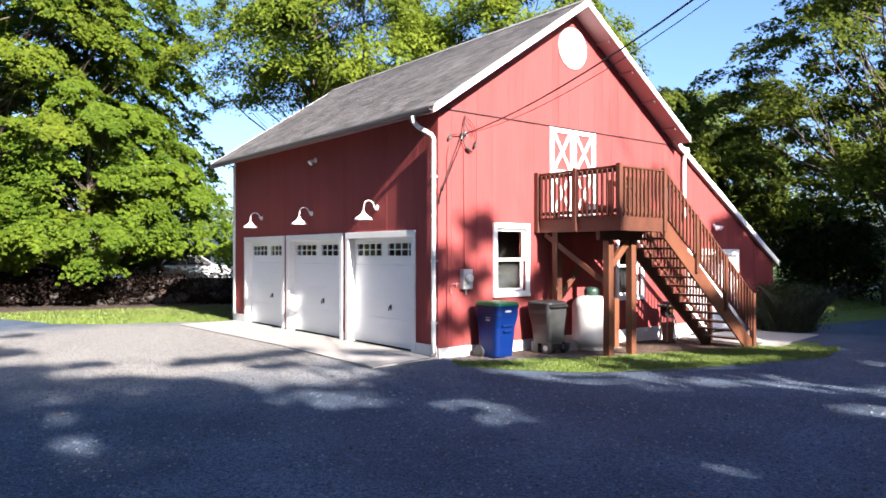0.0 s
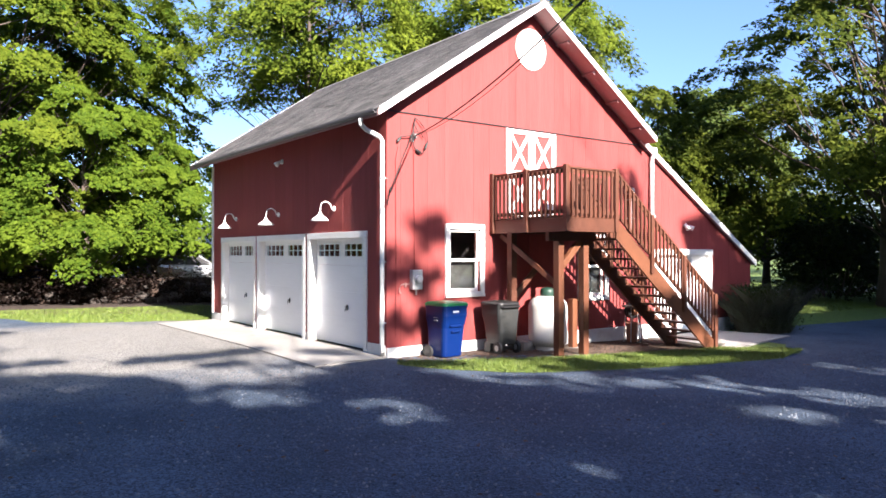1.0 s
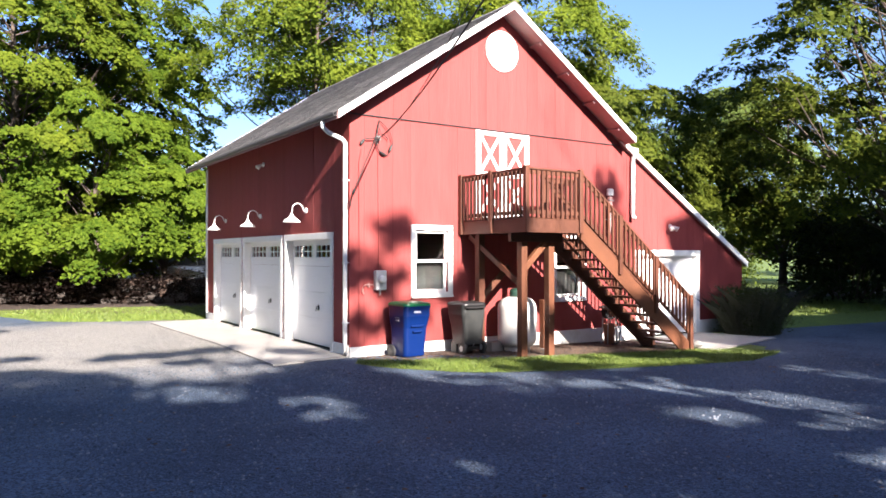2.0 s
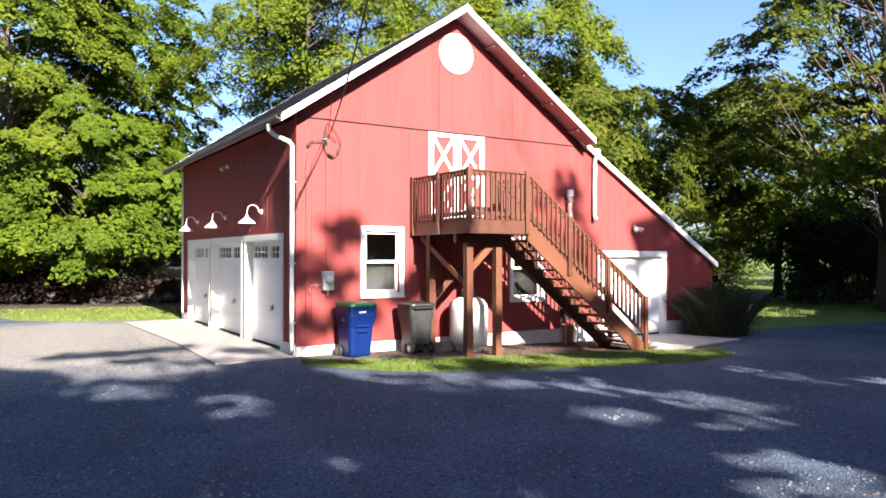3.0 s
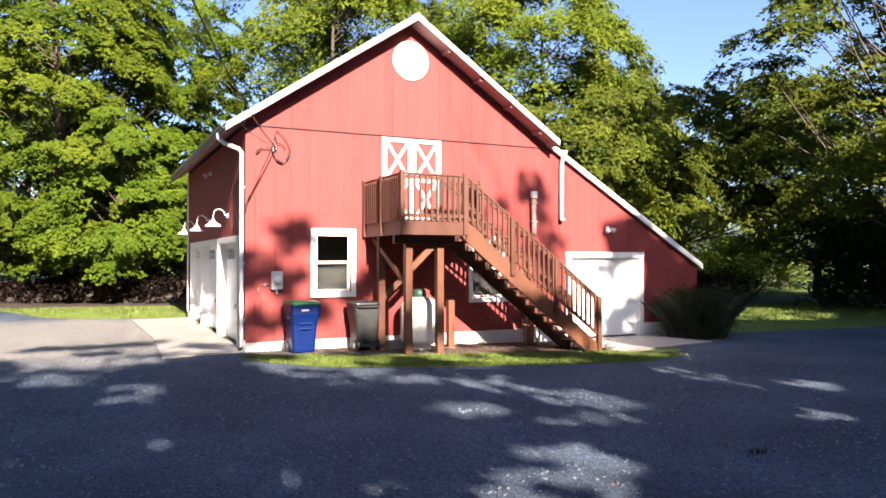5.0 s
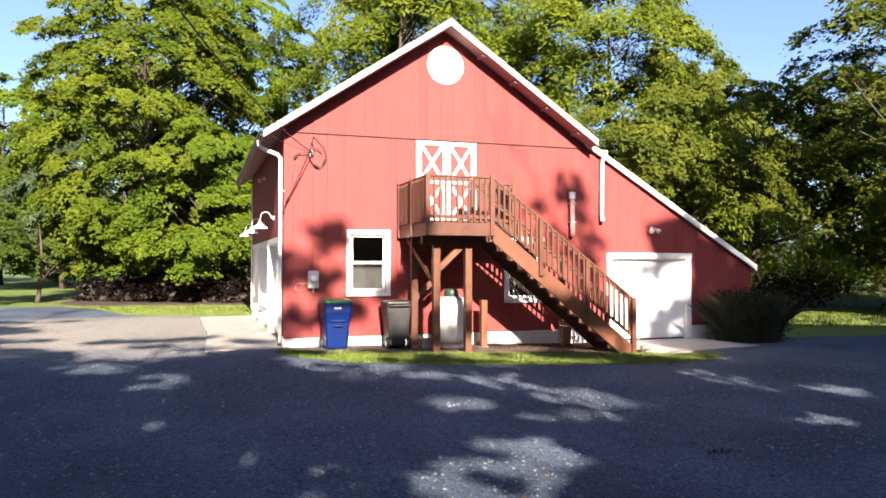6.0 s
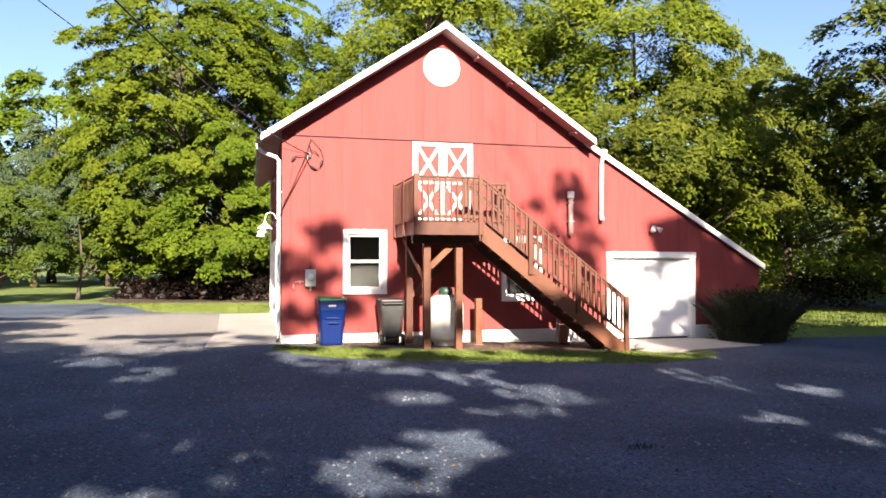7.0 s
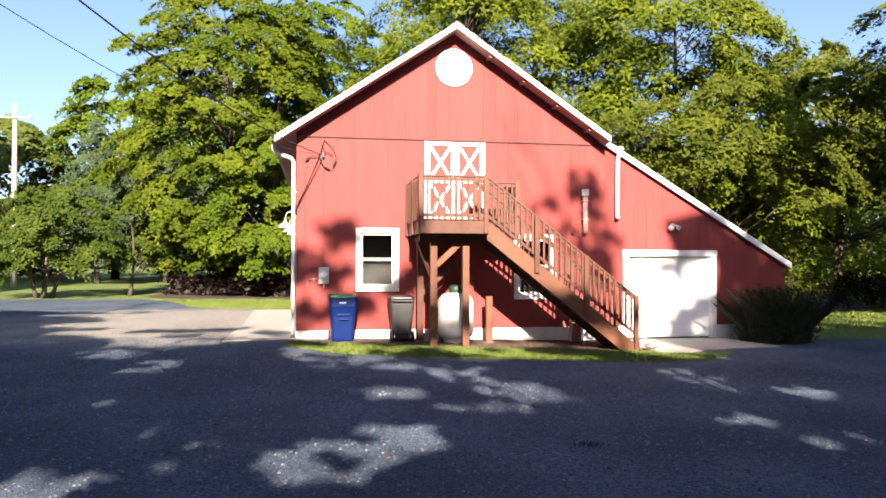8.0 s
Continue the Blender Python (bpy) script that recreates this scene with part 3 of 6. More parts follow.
courses("shingles", EAVE_R + 0.03, roof_top(EAVE_R + 0.03) - 0.028, PEAK_X, PEAK_Z - 0.028, FRONT_Y - 0.01, BACK + 0.62, 2)
courses("shingles", LEAN_X1 + 0.03, lean_top(LEAN_X1 + 0.03) - 0.028, LEAN_X0 + 0.05, lean_top(LEAN_X0 + 0.05) - 0.028, -0.12, BACK + 0.12, 3)
bm = B()
for sx in (-1, 1):
    prism(bm, [(PEAK_X, FRONT_Y - 0.01, PEAK_Z + 0.012), (PEAK_X + sx * 0.16, FRONT_Y - 0.01, PEAK_Z + 0.012 - 0.16 * PITCH), (PEAK_X + sx * 0.16, FRONT_Y - 0.01, PEAK_Z - 0.16 * PITCH - 0.01), (PEAK_X, FRONT_Y - 0.01, PEAK_Z - 0.01)], (0, BACK + 1.05, 0))
part("ridge_cap", bm, SHINGLE, barn)


def rake(xa, za, xb, zb, y, h, t=0.028, drop=0.0):
    bm = B()
    prism(bm, [(xa, y, za - drop), (xb, y, zb - drop), (xb, y, zb - h), (xa, y, za - h)], (0, t, 0), 0.004)
    return part("rake_board", bm, WHITE, barn, "white painted rake board")


rake(EAVE_L, roof_top(EAVE_L), PEAK_X, PEAK_Z, FRONT_Y, ROOF_T, drop=0.012)
rake(PEAK_X, PEAK_Z, EAVE_R, roof_top(EAVE_R), FRONT_Y, ROOF_T, drop=0.012)
rake(LEAN_X0, lean_top(LEAN_X0), LEAN_X1, LEAN_Z1, -0.12, 0.16, drop=0.012)
rake(EAVE_L, roof_top(EAVE_L), PEAK_X, PEAK_Z, BACK + 0.605, ROOF_T, drop=0.012)
rake(PEAK_X, PEAK_Z, EAVE_R, roof_top(EAVE_R), BACK + 0.605, ROOF_T, drop=0.012)
# lookouts under the rake overhang
for sx, x_end in ((1, EAVE_R),):
    for k in range(1, 5):
        x = PEAK_X + (x_end - PEAK_X) * k / 4.6
        z = roof_top(x) - ROOF_T - 0.03
        bm = B()
        beam(bm, (x, -0.03, z), (x, FRONT_Y + 0.10, z), 0.07, 0.05, up=(sx * PITCH, 0, 1), bevel=0.004)
        part("lookout", bm, SOFFIT, barn)
# eave fascia and gutters
ZE = roof_top(EAVE_L)
bm = B()
box(bm, EAVE_L - 0.012, EAVE_L + 0.012, FRONT_Y + 0.03, BACK + 0.6, ZE - ROOF_T - 0.005, ZE - 0.035, 0.003)
part("eave_fascia", bm, SOFFIT, barn, "dark red eave fascia")
bm = B()
prof = [(EAVE_L - 0.016, ZE - 0.045), (EAVE_L - 0.016, ZE - 0.115), (EAVE_L - 0.07, ZE - 0.115), (EAVE_L - 0.095, ZE - 0.08), (EAVE_L - 0.095, ZE - 0.045), (EAVE_L - 0.089, ZE - 0.045), (EAVE_L - 0.089, ZE - 0.078), (EAVE_L - 0.067, ZE - 0.109), (EAVE_L - 0.022, ZE - 0.109), (EAVE_L - 0.022, ZE - 0.045)]
prism(bm, [(x, FRONT_Y + 0.05, z) for x, z in prof], (0, BACK + 0.5, 0))
part("gutter", bm, GUTTER, barn, "grey metal eave gutter")
bm = B()
tube(bm, [(EAVE_L - 0.06, 0.07, ZE - 0.15), (EAVE_L - 0.06, 0.065, ZE - 0.24), (EAVE_L + 0.04, 0.06, ZE - 0.33), (-0.12, 0.055, ZE - 0.43), (-0.065, 0.05, ZE - 0.50), (-0.065, 0.05, ZE - 0.62), (-0.065, 0.05, 0.32), (-0.065, 0.05, 0.10), (-0.10, 0.03, 0.03)], 0.042, 10)
part("downspout", bm, PIPE, barn, "white downspout at the corner", smooth=True)
for z in (3.2, 1.7, 0.6):
    part("pipe_strap", box(B(), -0.108, 0.0, 0.008, 0.092, z, z + 0.022, 0.003), PIPE, barn)
# back corner trim of the long wall
bm = B()
box(bm, -0.03, 0.0, BACK - 0.11, BACK, 0.2, 4.3, 0.004)
part("corner_board", bm, WHITE, barn)
# short downspout of the right eave, on the gable
bm = B()
tube(bm, [(7.47, -0.16, 4.34), (7.47, -0.14, 4.26), (7.45, -0.075, 4.16), (7.44, -0.075, 4.05), (7.42, -0.075, 2.84), (7.42, -0.10, 2.76), (7.42, -0.15, 2.72)], 0.052, 12)
part("downspout", bm, PIPE, barn, "short white downspout on the gable", smooth=True)
bm = B()
box(bm, 7.28, 7.56, -0.14, 0.0, 4.32, 4.40, 0.01)
part("gutter", bm, PIPE, barn, "white gutter end")


# round attic vent on the gable
def disc(bm, cx, cz, r, y0, y1, n=48):
    prism(bm, [(cx + r * math.cos(2 * math.pi * k / n), y0, cz + r * math.sin(2 * math.pi * k / n)) for k in range(n)], (0, y1 - y0, 0))


vent = part("round_vent", B(), WHITE, barn)
bm = B()
disc(bm, 3.505, 6.10, 0.375, -0.030, -0.012)
bm.to_mesh(vent.data)
bm.free()
tagged(vent, "white round gable disc")
bm = B()
n = 48
for k in range(n):
    a, b = 2 * math.pi * k / n, 2 * math.pi * (k + 1) / n
    q = [(3.505 + r * math.cos(t), -0.012, 6.10 + r * math.sin(t)) for r, t in ((0.355, a), (0.425, a), (0.425, b), (0.355, b))]
    prism(bm, q, (0, -0.036, 0))
part("ring", bm, WHITE, vent)


# ---- windows ----
def sash_window(x0, x1, z0, z1, label):
    """A double-hung window with flat white casing, two sashes and a sill, set into the gable."""
    w = part("window", ring_frame(B(), x0, x1, z0, z1, 0.10, -0.035, 0.02), WHITE, barn, label)
    bm = B()
    box(bm, x0 - 0.004, x1 + 0.004, -0.05, -0.036, z0 - 0.004, z0 + 0.05, 0.004)
    part("sill", bm, WHITE, w)
    zi0, zi1, xi0, xi1 = z0 + 0.1, z1 - 0.1, x0 + 0.1, x1 - 0.1
    zm = (zi0 + zi1) / 2
    for lo, hi, y, nm in ((zm - 0.02, zi1, 0.025, "upper_sash"), (zi0, zm + 0.025, 0.065, "lower_sash")):
        part(nm, ring_frame(B(), xi0, xi1, lo, hi, 0.055, y, y + 0.035, bevel=0.003), WHITE, w)
        bm = B()
        box(bm, xi0 + 0.05, xi1 - 0.05, y + 0.014, y + 0.020, lo + 0.05, hi - 0.05)
        g = part("pane", bm, PANE, w)
        g.visible_shadow = False
    # added grey sheet that gives the lower pane its grey tone
    bm = B()
    box(bm, xi0 - 0.02, xi1 + 0.02, 0.172, 0.176, zi0, zi0 + (zm - zi0) * 0.95)
    part("half_curtain", bm, PANEGREY, w, "added grey sheet behind the lower pane")
    return w


sash_window(1.30, 2.26, 1.02, 2.43, "white double-hung window in the red gable")
sash_window(4.93, 5.93, 0.82, 2.32, "white double-hung window behind the stairs")
# added dark sheet behind the windows, stands in for the unlit room
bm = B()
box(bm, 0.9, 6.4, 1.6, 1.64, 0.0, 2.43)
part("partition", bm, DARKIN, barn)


# ---- loft doors with crossed boards ----
def cross_leaf(x0, x1, z0, z1):
    leaf = part("loft_door", box(B(), x0, x1, -0.004, 0.03, z0, z1), RED, barn, "red loft door leaf with white crossed boards")
    zm = (z0 + z1) / 2
    w = 0.085
    for xa, xb, za, zb in ((x0, x0 + w, z0, z1), (x1 - w, x1, z0, z1), (x0 + w, x1 - w, z1 - w, z1), (x0 + w, x1 - w, z0, z0 + w), (x0 + w, x1 - w, zm - w / 2, zm + w / 2)):
        part("trim_board", box(B(), xa, xb, -0.03, -0.005, za, zb, 0.003), WHITE, leaf)
    for za, zb in ((z0 + w, zm - w / 2), (zm + w / 2, z1 - w)):
        for p, q, y in (((x0 + w, za), (x1 - w, zb), -0.028), ((x0 + w, zb), (x1 - w, za), -0.0265)):
            d = Vector((q[0] - p[0], 0, q[1] - p[1]))
            a = d.normalized() * 0.03
            bm = beam(B(), (p[0] + a.x, y + 0.011, p[1] + a.z), (q[0] - a.x, y + 0.011, q[1] - a.z), 0.022, 0.065, up=(-d.z, 0, d.x))
            part("cross_board", bm, WHITE, leaf)
    return leaf


cross_leaf(2.872, 3.53, 2.62, 4.40)
cross_leaf(3.545, 4.203, 2.62, 4.40)
for xa, xb in ((2.838, 2.869), (4.206, 4.237)):
    part("door_casing", box(B(), xa, xb, -0.034, 0.0, 2.60, 4.41, 0.003), WHITE, barn)


# ---- garage doors ----
def long_door(y0, y1, top):
    """A sectional door set back in its opening on the long wall, with white casing and a row of small panes."""
    outer0, outer1 = y0 - 0.11, y1 + 0.11
    d = part("garage_door", B(), DOORWHITE, barn, "white sectional garage door with a row of small panes")
    for za, zb in ((0.03, 0.558), (0.561, 1.088), (1.091, 1.618)):
        part("panel", box(B(), 0.15, 0.195, y0 - 0.02, y1 + 0.02, za, zb, 0.0015), DOORWHITE, d)
    bm = B()
    wy = (y1 - y0) / 2
    holes = []
    for i in range(2):
        c = y0 + wy * (i + 0.5)
        holes.append((c - 0.40 * wy, c + 0.40 * wy, 1.80, 2.05))
    for a, b, zl, za, zb in pieces_of(y0 - 0.02, y1 + 0.02, 1.621, lambda y: top + 0.02, holes):
        strip(bm, a, b, zl, za, zb, 0.15, 0.195, "long")
    bmesh.ops.remove_doubles(bm, verts=list(bm.verts), dist=0.002)
    bm.to_mesh(d.data)
    bm.free()
    for a, b, lo, hi in holes:
        bm = B()
        ring_frame(bm, a - 0.025, b + 0.025, lo - 0.025, hi + 0.025, 0.03, 0.138, 0.155, "x", 0.002)
        for k in range(1, 4):
            y = a + (b - a) * k / 4
            box(bm, 0.145, 0.165, y - 0.011, y + 0.011, lo, hi)
        box(bm, 0.147, 0.163, a, b, (lo + hi) / 2 - 0.010, (lo + hi) / 2 + 0.010)
        part("muntin_grid", bm, DOORWHITE, d)
        bm = B()
        box(bm, 0.170, 0.175, a, b, lo, hi)
        g = part("pane", bm, PANE, d, "small dark panes")
        g.visible_shadow = False
    bm = B()
    box(bm, 0.125, 0.15, (y0 + y1) / 2 - 0.235, (y0 + y1) / 2 - 0.205, 0.73, 0.84, 0.006)
    tube(bm, [(0.15, (y0 + y1) / 2 - 0.22, 0.80), (0.10, (y0 + y1) / 2 - 0.22, 0.80), (0.09, (y0 + y1) / 2 - 0.22, 0.72)], 0.012, 8)
    part("handle", bm, BLACK, d, "black door handle")
    # casing: side boards, head board, and the jambs of the opening
    c = part("door_casing", B(), WHITE, barn, "white garage door casing")
    bm = B()
    box(bm, -0.028, 0.022, outer0, y0 + 0.012, 0.0, top - 0.012, 0.004)
    box(bm, -0.028, 0.022, y1 - 0.012, outer1, 0.0, top - 0.012, 0.004)
    box(bm, -0.032, 0.022, outer0, outer1, top - 0.010, top + 0.115, 0.004)
    bm.to_mesh(c.data)
    bm.free()
    bm = B()
    box(bm, 0.024, 0.20, y0 - 0.015, y0 + 0.010, 0.0, top)
    box(bm, 0.024, 0.20, y1 - 0.010, y1 + 0.015, 0.0, top)
    box(bm, 0.024, 0.20, y0 + 0.012, y1 - 0.012, top - 0.022, top + 0.01)
    part("jamb", bm, WHITE, c)
    bm = B()
    box(bm, 0.155, 0.19, y0 + 0.012, y1 - 0.012, 0.0, 0.028)
    part("bottom_seal", bm, BLACK, d)


for a, b in ((0.78, 3.06), (3.40, 5.86), (6.20, 8.38)):
    long_door(a, b, 2.17)

# the wide door of the lean-to
gd = part("garage_door", B(), DOORWHITE, barn, "plain white overhead door of the lean-to")
box(bm := B(), 7.70, 9.90, 0.09, 0.135, 1.383, 1.90, 0.002)
bm.to_mesh(gd.data)
bm.free()
for za, zb in ((-0.12, 0.378), (0.380, 0.878), (0.880, 1.381)):
    part("panel", box(B(), 7.70, 9.90, 0.09, 0.135, za, zb, 0.002), DOORWHITE, gd)
bm = B()
box(bm, 7.60, 7.74, -0.03, 0.022, -0.16, 1.82, 0.004)
box(bm, 9.86, 10.00, -0.03, 0.022, -0.16, 1.82, 0.004)
box(bm, 7.58, 10.02, -0.034, 0.022, 1.822, 1.965, 0.004)
c = part("door_casing", bm, WHITE, barn, "white lean-to door casing")
bm = B()
box(bm, 7.69, 7.745, 0.024, 0.14, -0.16, 1.86)
box(bm, 9.855, 9.91, 0.024, 0.14, -0.16, 1.86)
box(bm, 7.747, 9.853, 0.024, 0.14, 1.80, 1.88)
part("jamb", bm, WHITE, c)
bm = B()
box(bm, 7.70, 9.90, 0.10, 0.13, -0.19, -0.122)
part("bottom_seal", bm, BLACK, gd)


# ---- lamps and fittings on the walls ----
def gooseneck(y, z):
    lamp = thing("gooseneck_lamp", (0, y, z), "white gooseneck barn lamp over a garage door", "wall lamp", "lamps over the garage doors")
    bm = tube(B(), [(0.0, 0, 0), (-0.03, 0, 0)], 0.055, 16)
    part("wall_plate", bm, WHITE, lamp, smooth=False)
    pts = [(-0.03, 0, 0.0), (-0.07, 0, 0.0)] + [(-0.07 - 0.125 + 0.125 * math.cos(a), 0, 0.01 + 0.125 * math.sin(a)) for a in [math.pi * k / 10 for k in range(1, 9)]] + [(-0.315, 0, -0.02), (-0.32, 0, -0.09)]
    part("arm", tube(B(), pts, 0.011, 8), WHITE, lamp, smooth=True)
    bm = lathe(B(), [(0.026, -0.07), (0.032, -0.10), (0.055, -0.135), (0.09, -0.165), (0.15, -0.205), (0.175, -0.24), (0.178, -0.252), (0.170, -0.246), (0.145, -0.212), (0.085, -0.175), (0.02, -0.15)], 28, (-0.32, 0, 0))
    part("shade", bm, WHITE, lamp, "white enamel shade", smooth=True)
    bm = lathe(B(), [(0.0, -0.225), (0.02, -0.22), (0.03, -0.20), (0.028, -0.18), (0.016, -0.15)], 12, (-0.32, 0, 0))
    part("bulb", bm, PIPE, lamp, smooth=True)
    return lamp


lamp = gooseneck(1.98, 2.76)
copy_thing(lamp, pose(0, 4.70, 2.76))
copy_thing(lamp, pose(0, 7.40, 2.76))


def flood_light(at, turn, twin_heads, label):
    f = thing("flood_light", at, label, "wall light", turn=turn)
    part("base_plate", tube(B(), [(0, 0.004, 0), (0, -0.03, 0)], 0.055, 16), WHITE, f)
    for s in ((-1, 1) if twin_heads else (0,)):
        part("knuckle", tube(B(), [(0, -0.03, 0), (0.04 * s, -0.06, -0.005), (0.06 * s, -0.08, -0.02)], 0.014, 8), WHITE, f, smooth=True)
        bm = tube(B(), [(0.055 * s, -0.07, -0.005), (0.075 * s, -0.10, -0.03), (0.10 * s, -0.15, -0.07), (0.105 * s, -0.16, -0.078)], [0.022, 0.035, 0.062, 0.064], 16)
        part("lamp_head", bm, WHITE, f, smooth=True)
    return f


flood_light((8.86, -0.005, 2.56), 0, True, "white twin-head security light above the lean-to door")
flood_light((-0.003, 4.50, 3.96), -90, False, "small white flood light high on the red wall")
sensor = thing("wall_sensor", (6.35, -0.01, 2.34), "small dark round sensor on the red wall", "sensor")
part("housing", lathe(B(), [(0.0, -0.035), (0.03, -0.03), (0.042, 0.0), (0.03, 0.03), (0.0, 0.035)], 12), BLACK, sensor, smooth=True)

# vent pipe standing off the gable
flue = thing("vent_pipe", (6.62, -0.11, 2.38), "faded pinkish vent pipe with a pale cap", "pipe")
part("pipe", tube(B(), [(0, 0.05, -0.01), (0, 0.01, 0.0), (0, 0, 0.04), (0, 0, 0.12), (0, 0, 0.90)], 0.058, 16), FADED, flue, smooth=True)
part("cap", lathe(B(), [(0.075, 0.84), (0.085, 0.85), (0.085, 0.98), (0.07, 1.0), (0.0, 1.005)], 20), PIPE, flue, smooth=False)
for z in (0.28, 0.72):
    part("strap", box(B(), -0.07, 0.07, -0.065, 0.108, z, z + 0.025, 0.003), GALV, flue)

# electric meter, its pipes and the service bracket
meter = thing("electric_meter", (0.60, -0.005, 1.20), "grey electric meter box with a round glass dial", "meter")
part("meter_box", box(B(), -0.11, 0.11, -0.11, 0.0, 0.0, 0.36, 0.012), METERGREY, meter)
part("dial_ring", tube(B(), [(0, -0.11, 0.20), (0, -0.135, 0.20)], 0.085, 24), GALV, meter)
part("dial_glass", tube(B(), [(0, -0.135, 0.20), (0, -0.18, 0.20), (0, -0.195, 0.20)], [0.075, 0.07, 0.05], 24), PIPE, meter, smooth=False)
part("conduit", tube(B(), [(-0.01, -0.012, 0.36), (-0.01, -0.012, 1.2), (-0.02, -0.012, 2.55)], 0.010, 8), RED, meter, smooth=True)
part("lower_conduit", tube(B(), [(0, -0.05, 0.0), (0, -0.05, -0.10)], 0.018, 8), GALV, meter)
tap = thing("hose_bib", (0.32, -0.005, 1.30), "small painted pipe with a looped end on the wall", "tap")
pts = [(0.16, -0.03, 0.0), (0.02, -0.03, 0.0), (-0.04, -0.03, -0.01), (-0.075, -0.04, -0.06), (-0.08, -0.05, -0.13), (-0.055, -0.05, -0.16)]
part("pipe", tube(B(), pts, 0.010, 8), FADED, tap, smooth=True)
part("clamp", box(B(), 0.05, 0.075, -0.045, 0.0, -0.05, 0.03, 0.003), FADED, tap)
cond = thing("wall_conduit", (0.18, -0.02, 0.35), "thin painted cable running up the red wall", "cable")
part("line", tube(B(), [(0, 0, 0), (0.01, 0, 1.5), (0, 0, 3.2), (0.05, 0, 3.45)], 0.007, 6), RED, cond)

bracket = thing("service_bracket", (0.56, 0.0, 3.98), "cable bracket with white insulator on the gable", "bracket")
part("plate", box(B(), -0.03, 0.03, -0.02, 0.0, -0.06, 0.08, 0.004), METERGREY, bracket)
part("insulator", lathe(B(), [(0.018, -0.05), (0.038, -0.035), (0.028, 0.0), (0.04, 0.03), (0.02, 0.05)], 14, (0.01, -0.07, 0.03)), GUTTER, bracket, smooth=True)
part("hook", tube(B(), [(0, -0.02, 0.28), (0.02, -0.06, 0.22), (0.06, -0.09, 0.10), (0.02, -0.07, 0.03)], 0.009, 6), BLACK, bracket)


def cable(name, pts, r, label, parent=None):
    o = part(name, tube(B(), pts, r, 6), CABLE, parent, label, smooth=True)
    if parent is None:
        tagged(o, label, "cable")
    return o


def bez(p, q, sag, n=14, side=(0, 0, 0)):
    p, q, s = Vector(p), Vector(q), Vector(side)
    return [p.lerp(q, k / n) + (Vector((0, 0, -sag)) + s) * (4 * k / n * (1 - k / n)) for k in range(n + 1)]


def curve_through(pts, n=6):
    """A smooth line through the points."""
    v = [Vector(p) for p in pts]
    v = [2 * v[0] - v[1]] + v + [2 * v[-1] - v[-2]]
    out = []
    for a, b, c, d in zip(v, v[1:], v[2:], v[3:]):
        for k in range(n):
            t = k / n
            out.append(0.5 * (2 * b + (c - a) * t + (2 * a - 5 * b + 4 * c - d) * t * t + (3 * b - a - 3 * c + d) * t ** 3))
    return out + [v[-2]]


loops = thing("drop_loops", (0, 0, 0), "dark looped service cables at the wall bracket", "cable")
for pts, r in (([(0.60, -0.03, 4.36), (0.55, -0.07, 4.22), (0.50, -0.08, 4.04), (0.40, -0.07, 4.00), (0.28, -0.05, 3.98), (0.21, -0.03, 3.93), (0.20, -0.03, 3.87)], 0.011),
               ([(0.60, -0.03, 4.36), (0.68, -0.05, 4.29), (0.79, -0.06, 4.17), (0.85, -0.06, 4.02), (0.86, -0.05, 3.88), (0.80, -0.05, 3.77), (0.73, -0.05, 3.71)], 0.008),
               ([(0.50, -0.08, 4.04), (0.57, -0.08, 4.09), (0.66, -0.06, 4.10), (0.74, -0.05, 4.05), (0.77, -0.05, 4.0)], 0.009),
               ([(0.73, -0.05, 3.71), (0.66, -0.05, 3.72), (0.58, -0.05, 3.79), (0.52, -0.06, 3.92), (0.50, -0.08, 4.04)], 0.011),
               ([(0.50, -0.08, 4.04), (0.43, -0.05, 3.84), (0.32, -0.03, 3.58), (0.20, -0.03, 3.30), (0.07, -0.03, 3.01), (0.02, -0.03, 2.86), (0.005, -0.03, 2.73)], 0.010)):
    cable("strand", curve_through(pts), r, "", loops)
for p, q in (((0.85, -0.055, 3.92), (0.80, -0.05, 3.78)), ((0.59, -0.05, 3.78), (0.72, -0.05, 3.71)), ((0.27, -0.05, 3.96), (0.20, -0.03, 3.87)), ((0.09, -0.03, 3.06), (0.05, -0.03, 2.96))):
    part("splice", tube(B(), [p, Vector(p).lerp(Vector(q), 0.2), Vector(p).lerp(Vector(q), 0.8), q], [0.012, 0.026, 0.026, 0.012], 8), CABLE, loops)


def service(u, a, b, r, label):
    """An overhead wire: sags near the barn, then climbs straight to its pole."""
    pts = []
    for k in range(41):
        d = 29.0 * k / 40
        e = min(d, 10.0)
        pts.append((0.57 + u[0] * d, -0.08 + u[1] * d, 4.02 + a * e + b * e * e + (d - e) * (a + 2 * b * 10.0)))
    cable("service_cable", pts, r, label)
    return pts[-1]


end1 = service((-0.336, -0.942), -0.033, 0.0126, 0.011, "black overhead service cable running to the barn")
end2 = service((-0.378, -0.926), -0.099, 0.0152, 0.005, "thin black overhead wire running to the barn")


# ---- deck and staircase ----
DECK_Z, DX0, DX1, DX2, DY, DYM = 2.545, 2.47, 3.76, 4.72, -2.02, -0.98
RAIL_H = 0.87
deck = thing("deck", (0, 0, 0), "brown stained wooden balcony deck with slatted railing", "deck")
# floor planks run along the wall
k = 0
y = -0.02
while y > DY + 0.02:
    y1 = max(DY, y - 0.138)
    x1 = DX2 if y1 > DYM - 0.05 else DX1
    part("floor_plank", box(B(), DX0 - 0.02, x1 + 0.01, y1, y - 0.006, DECK_Z - 0.032, DECK_Z, 0.003), WOOD, deck)
    y = y1
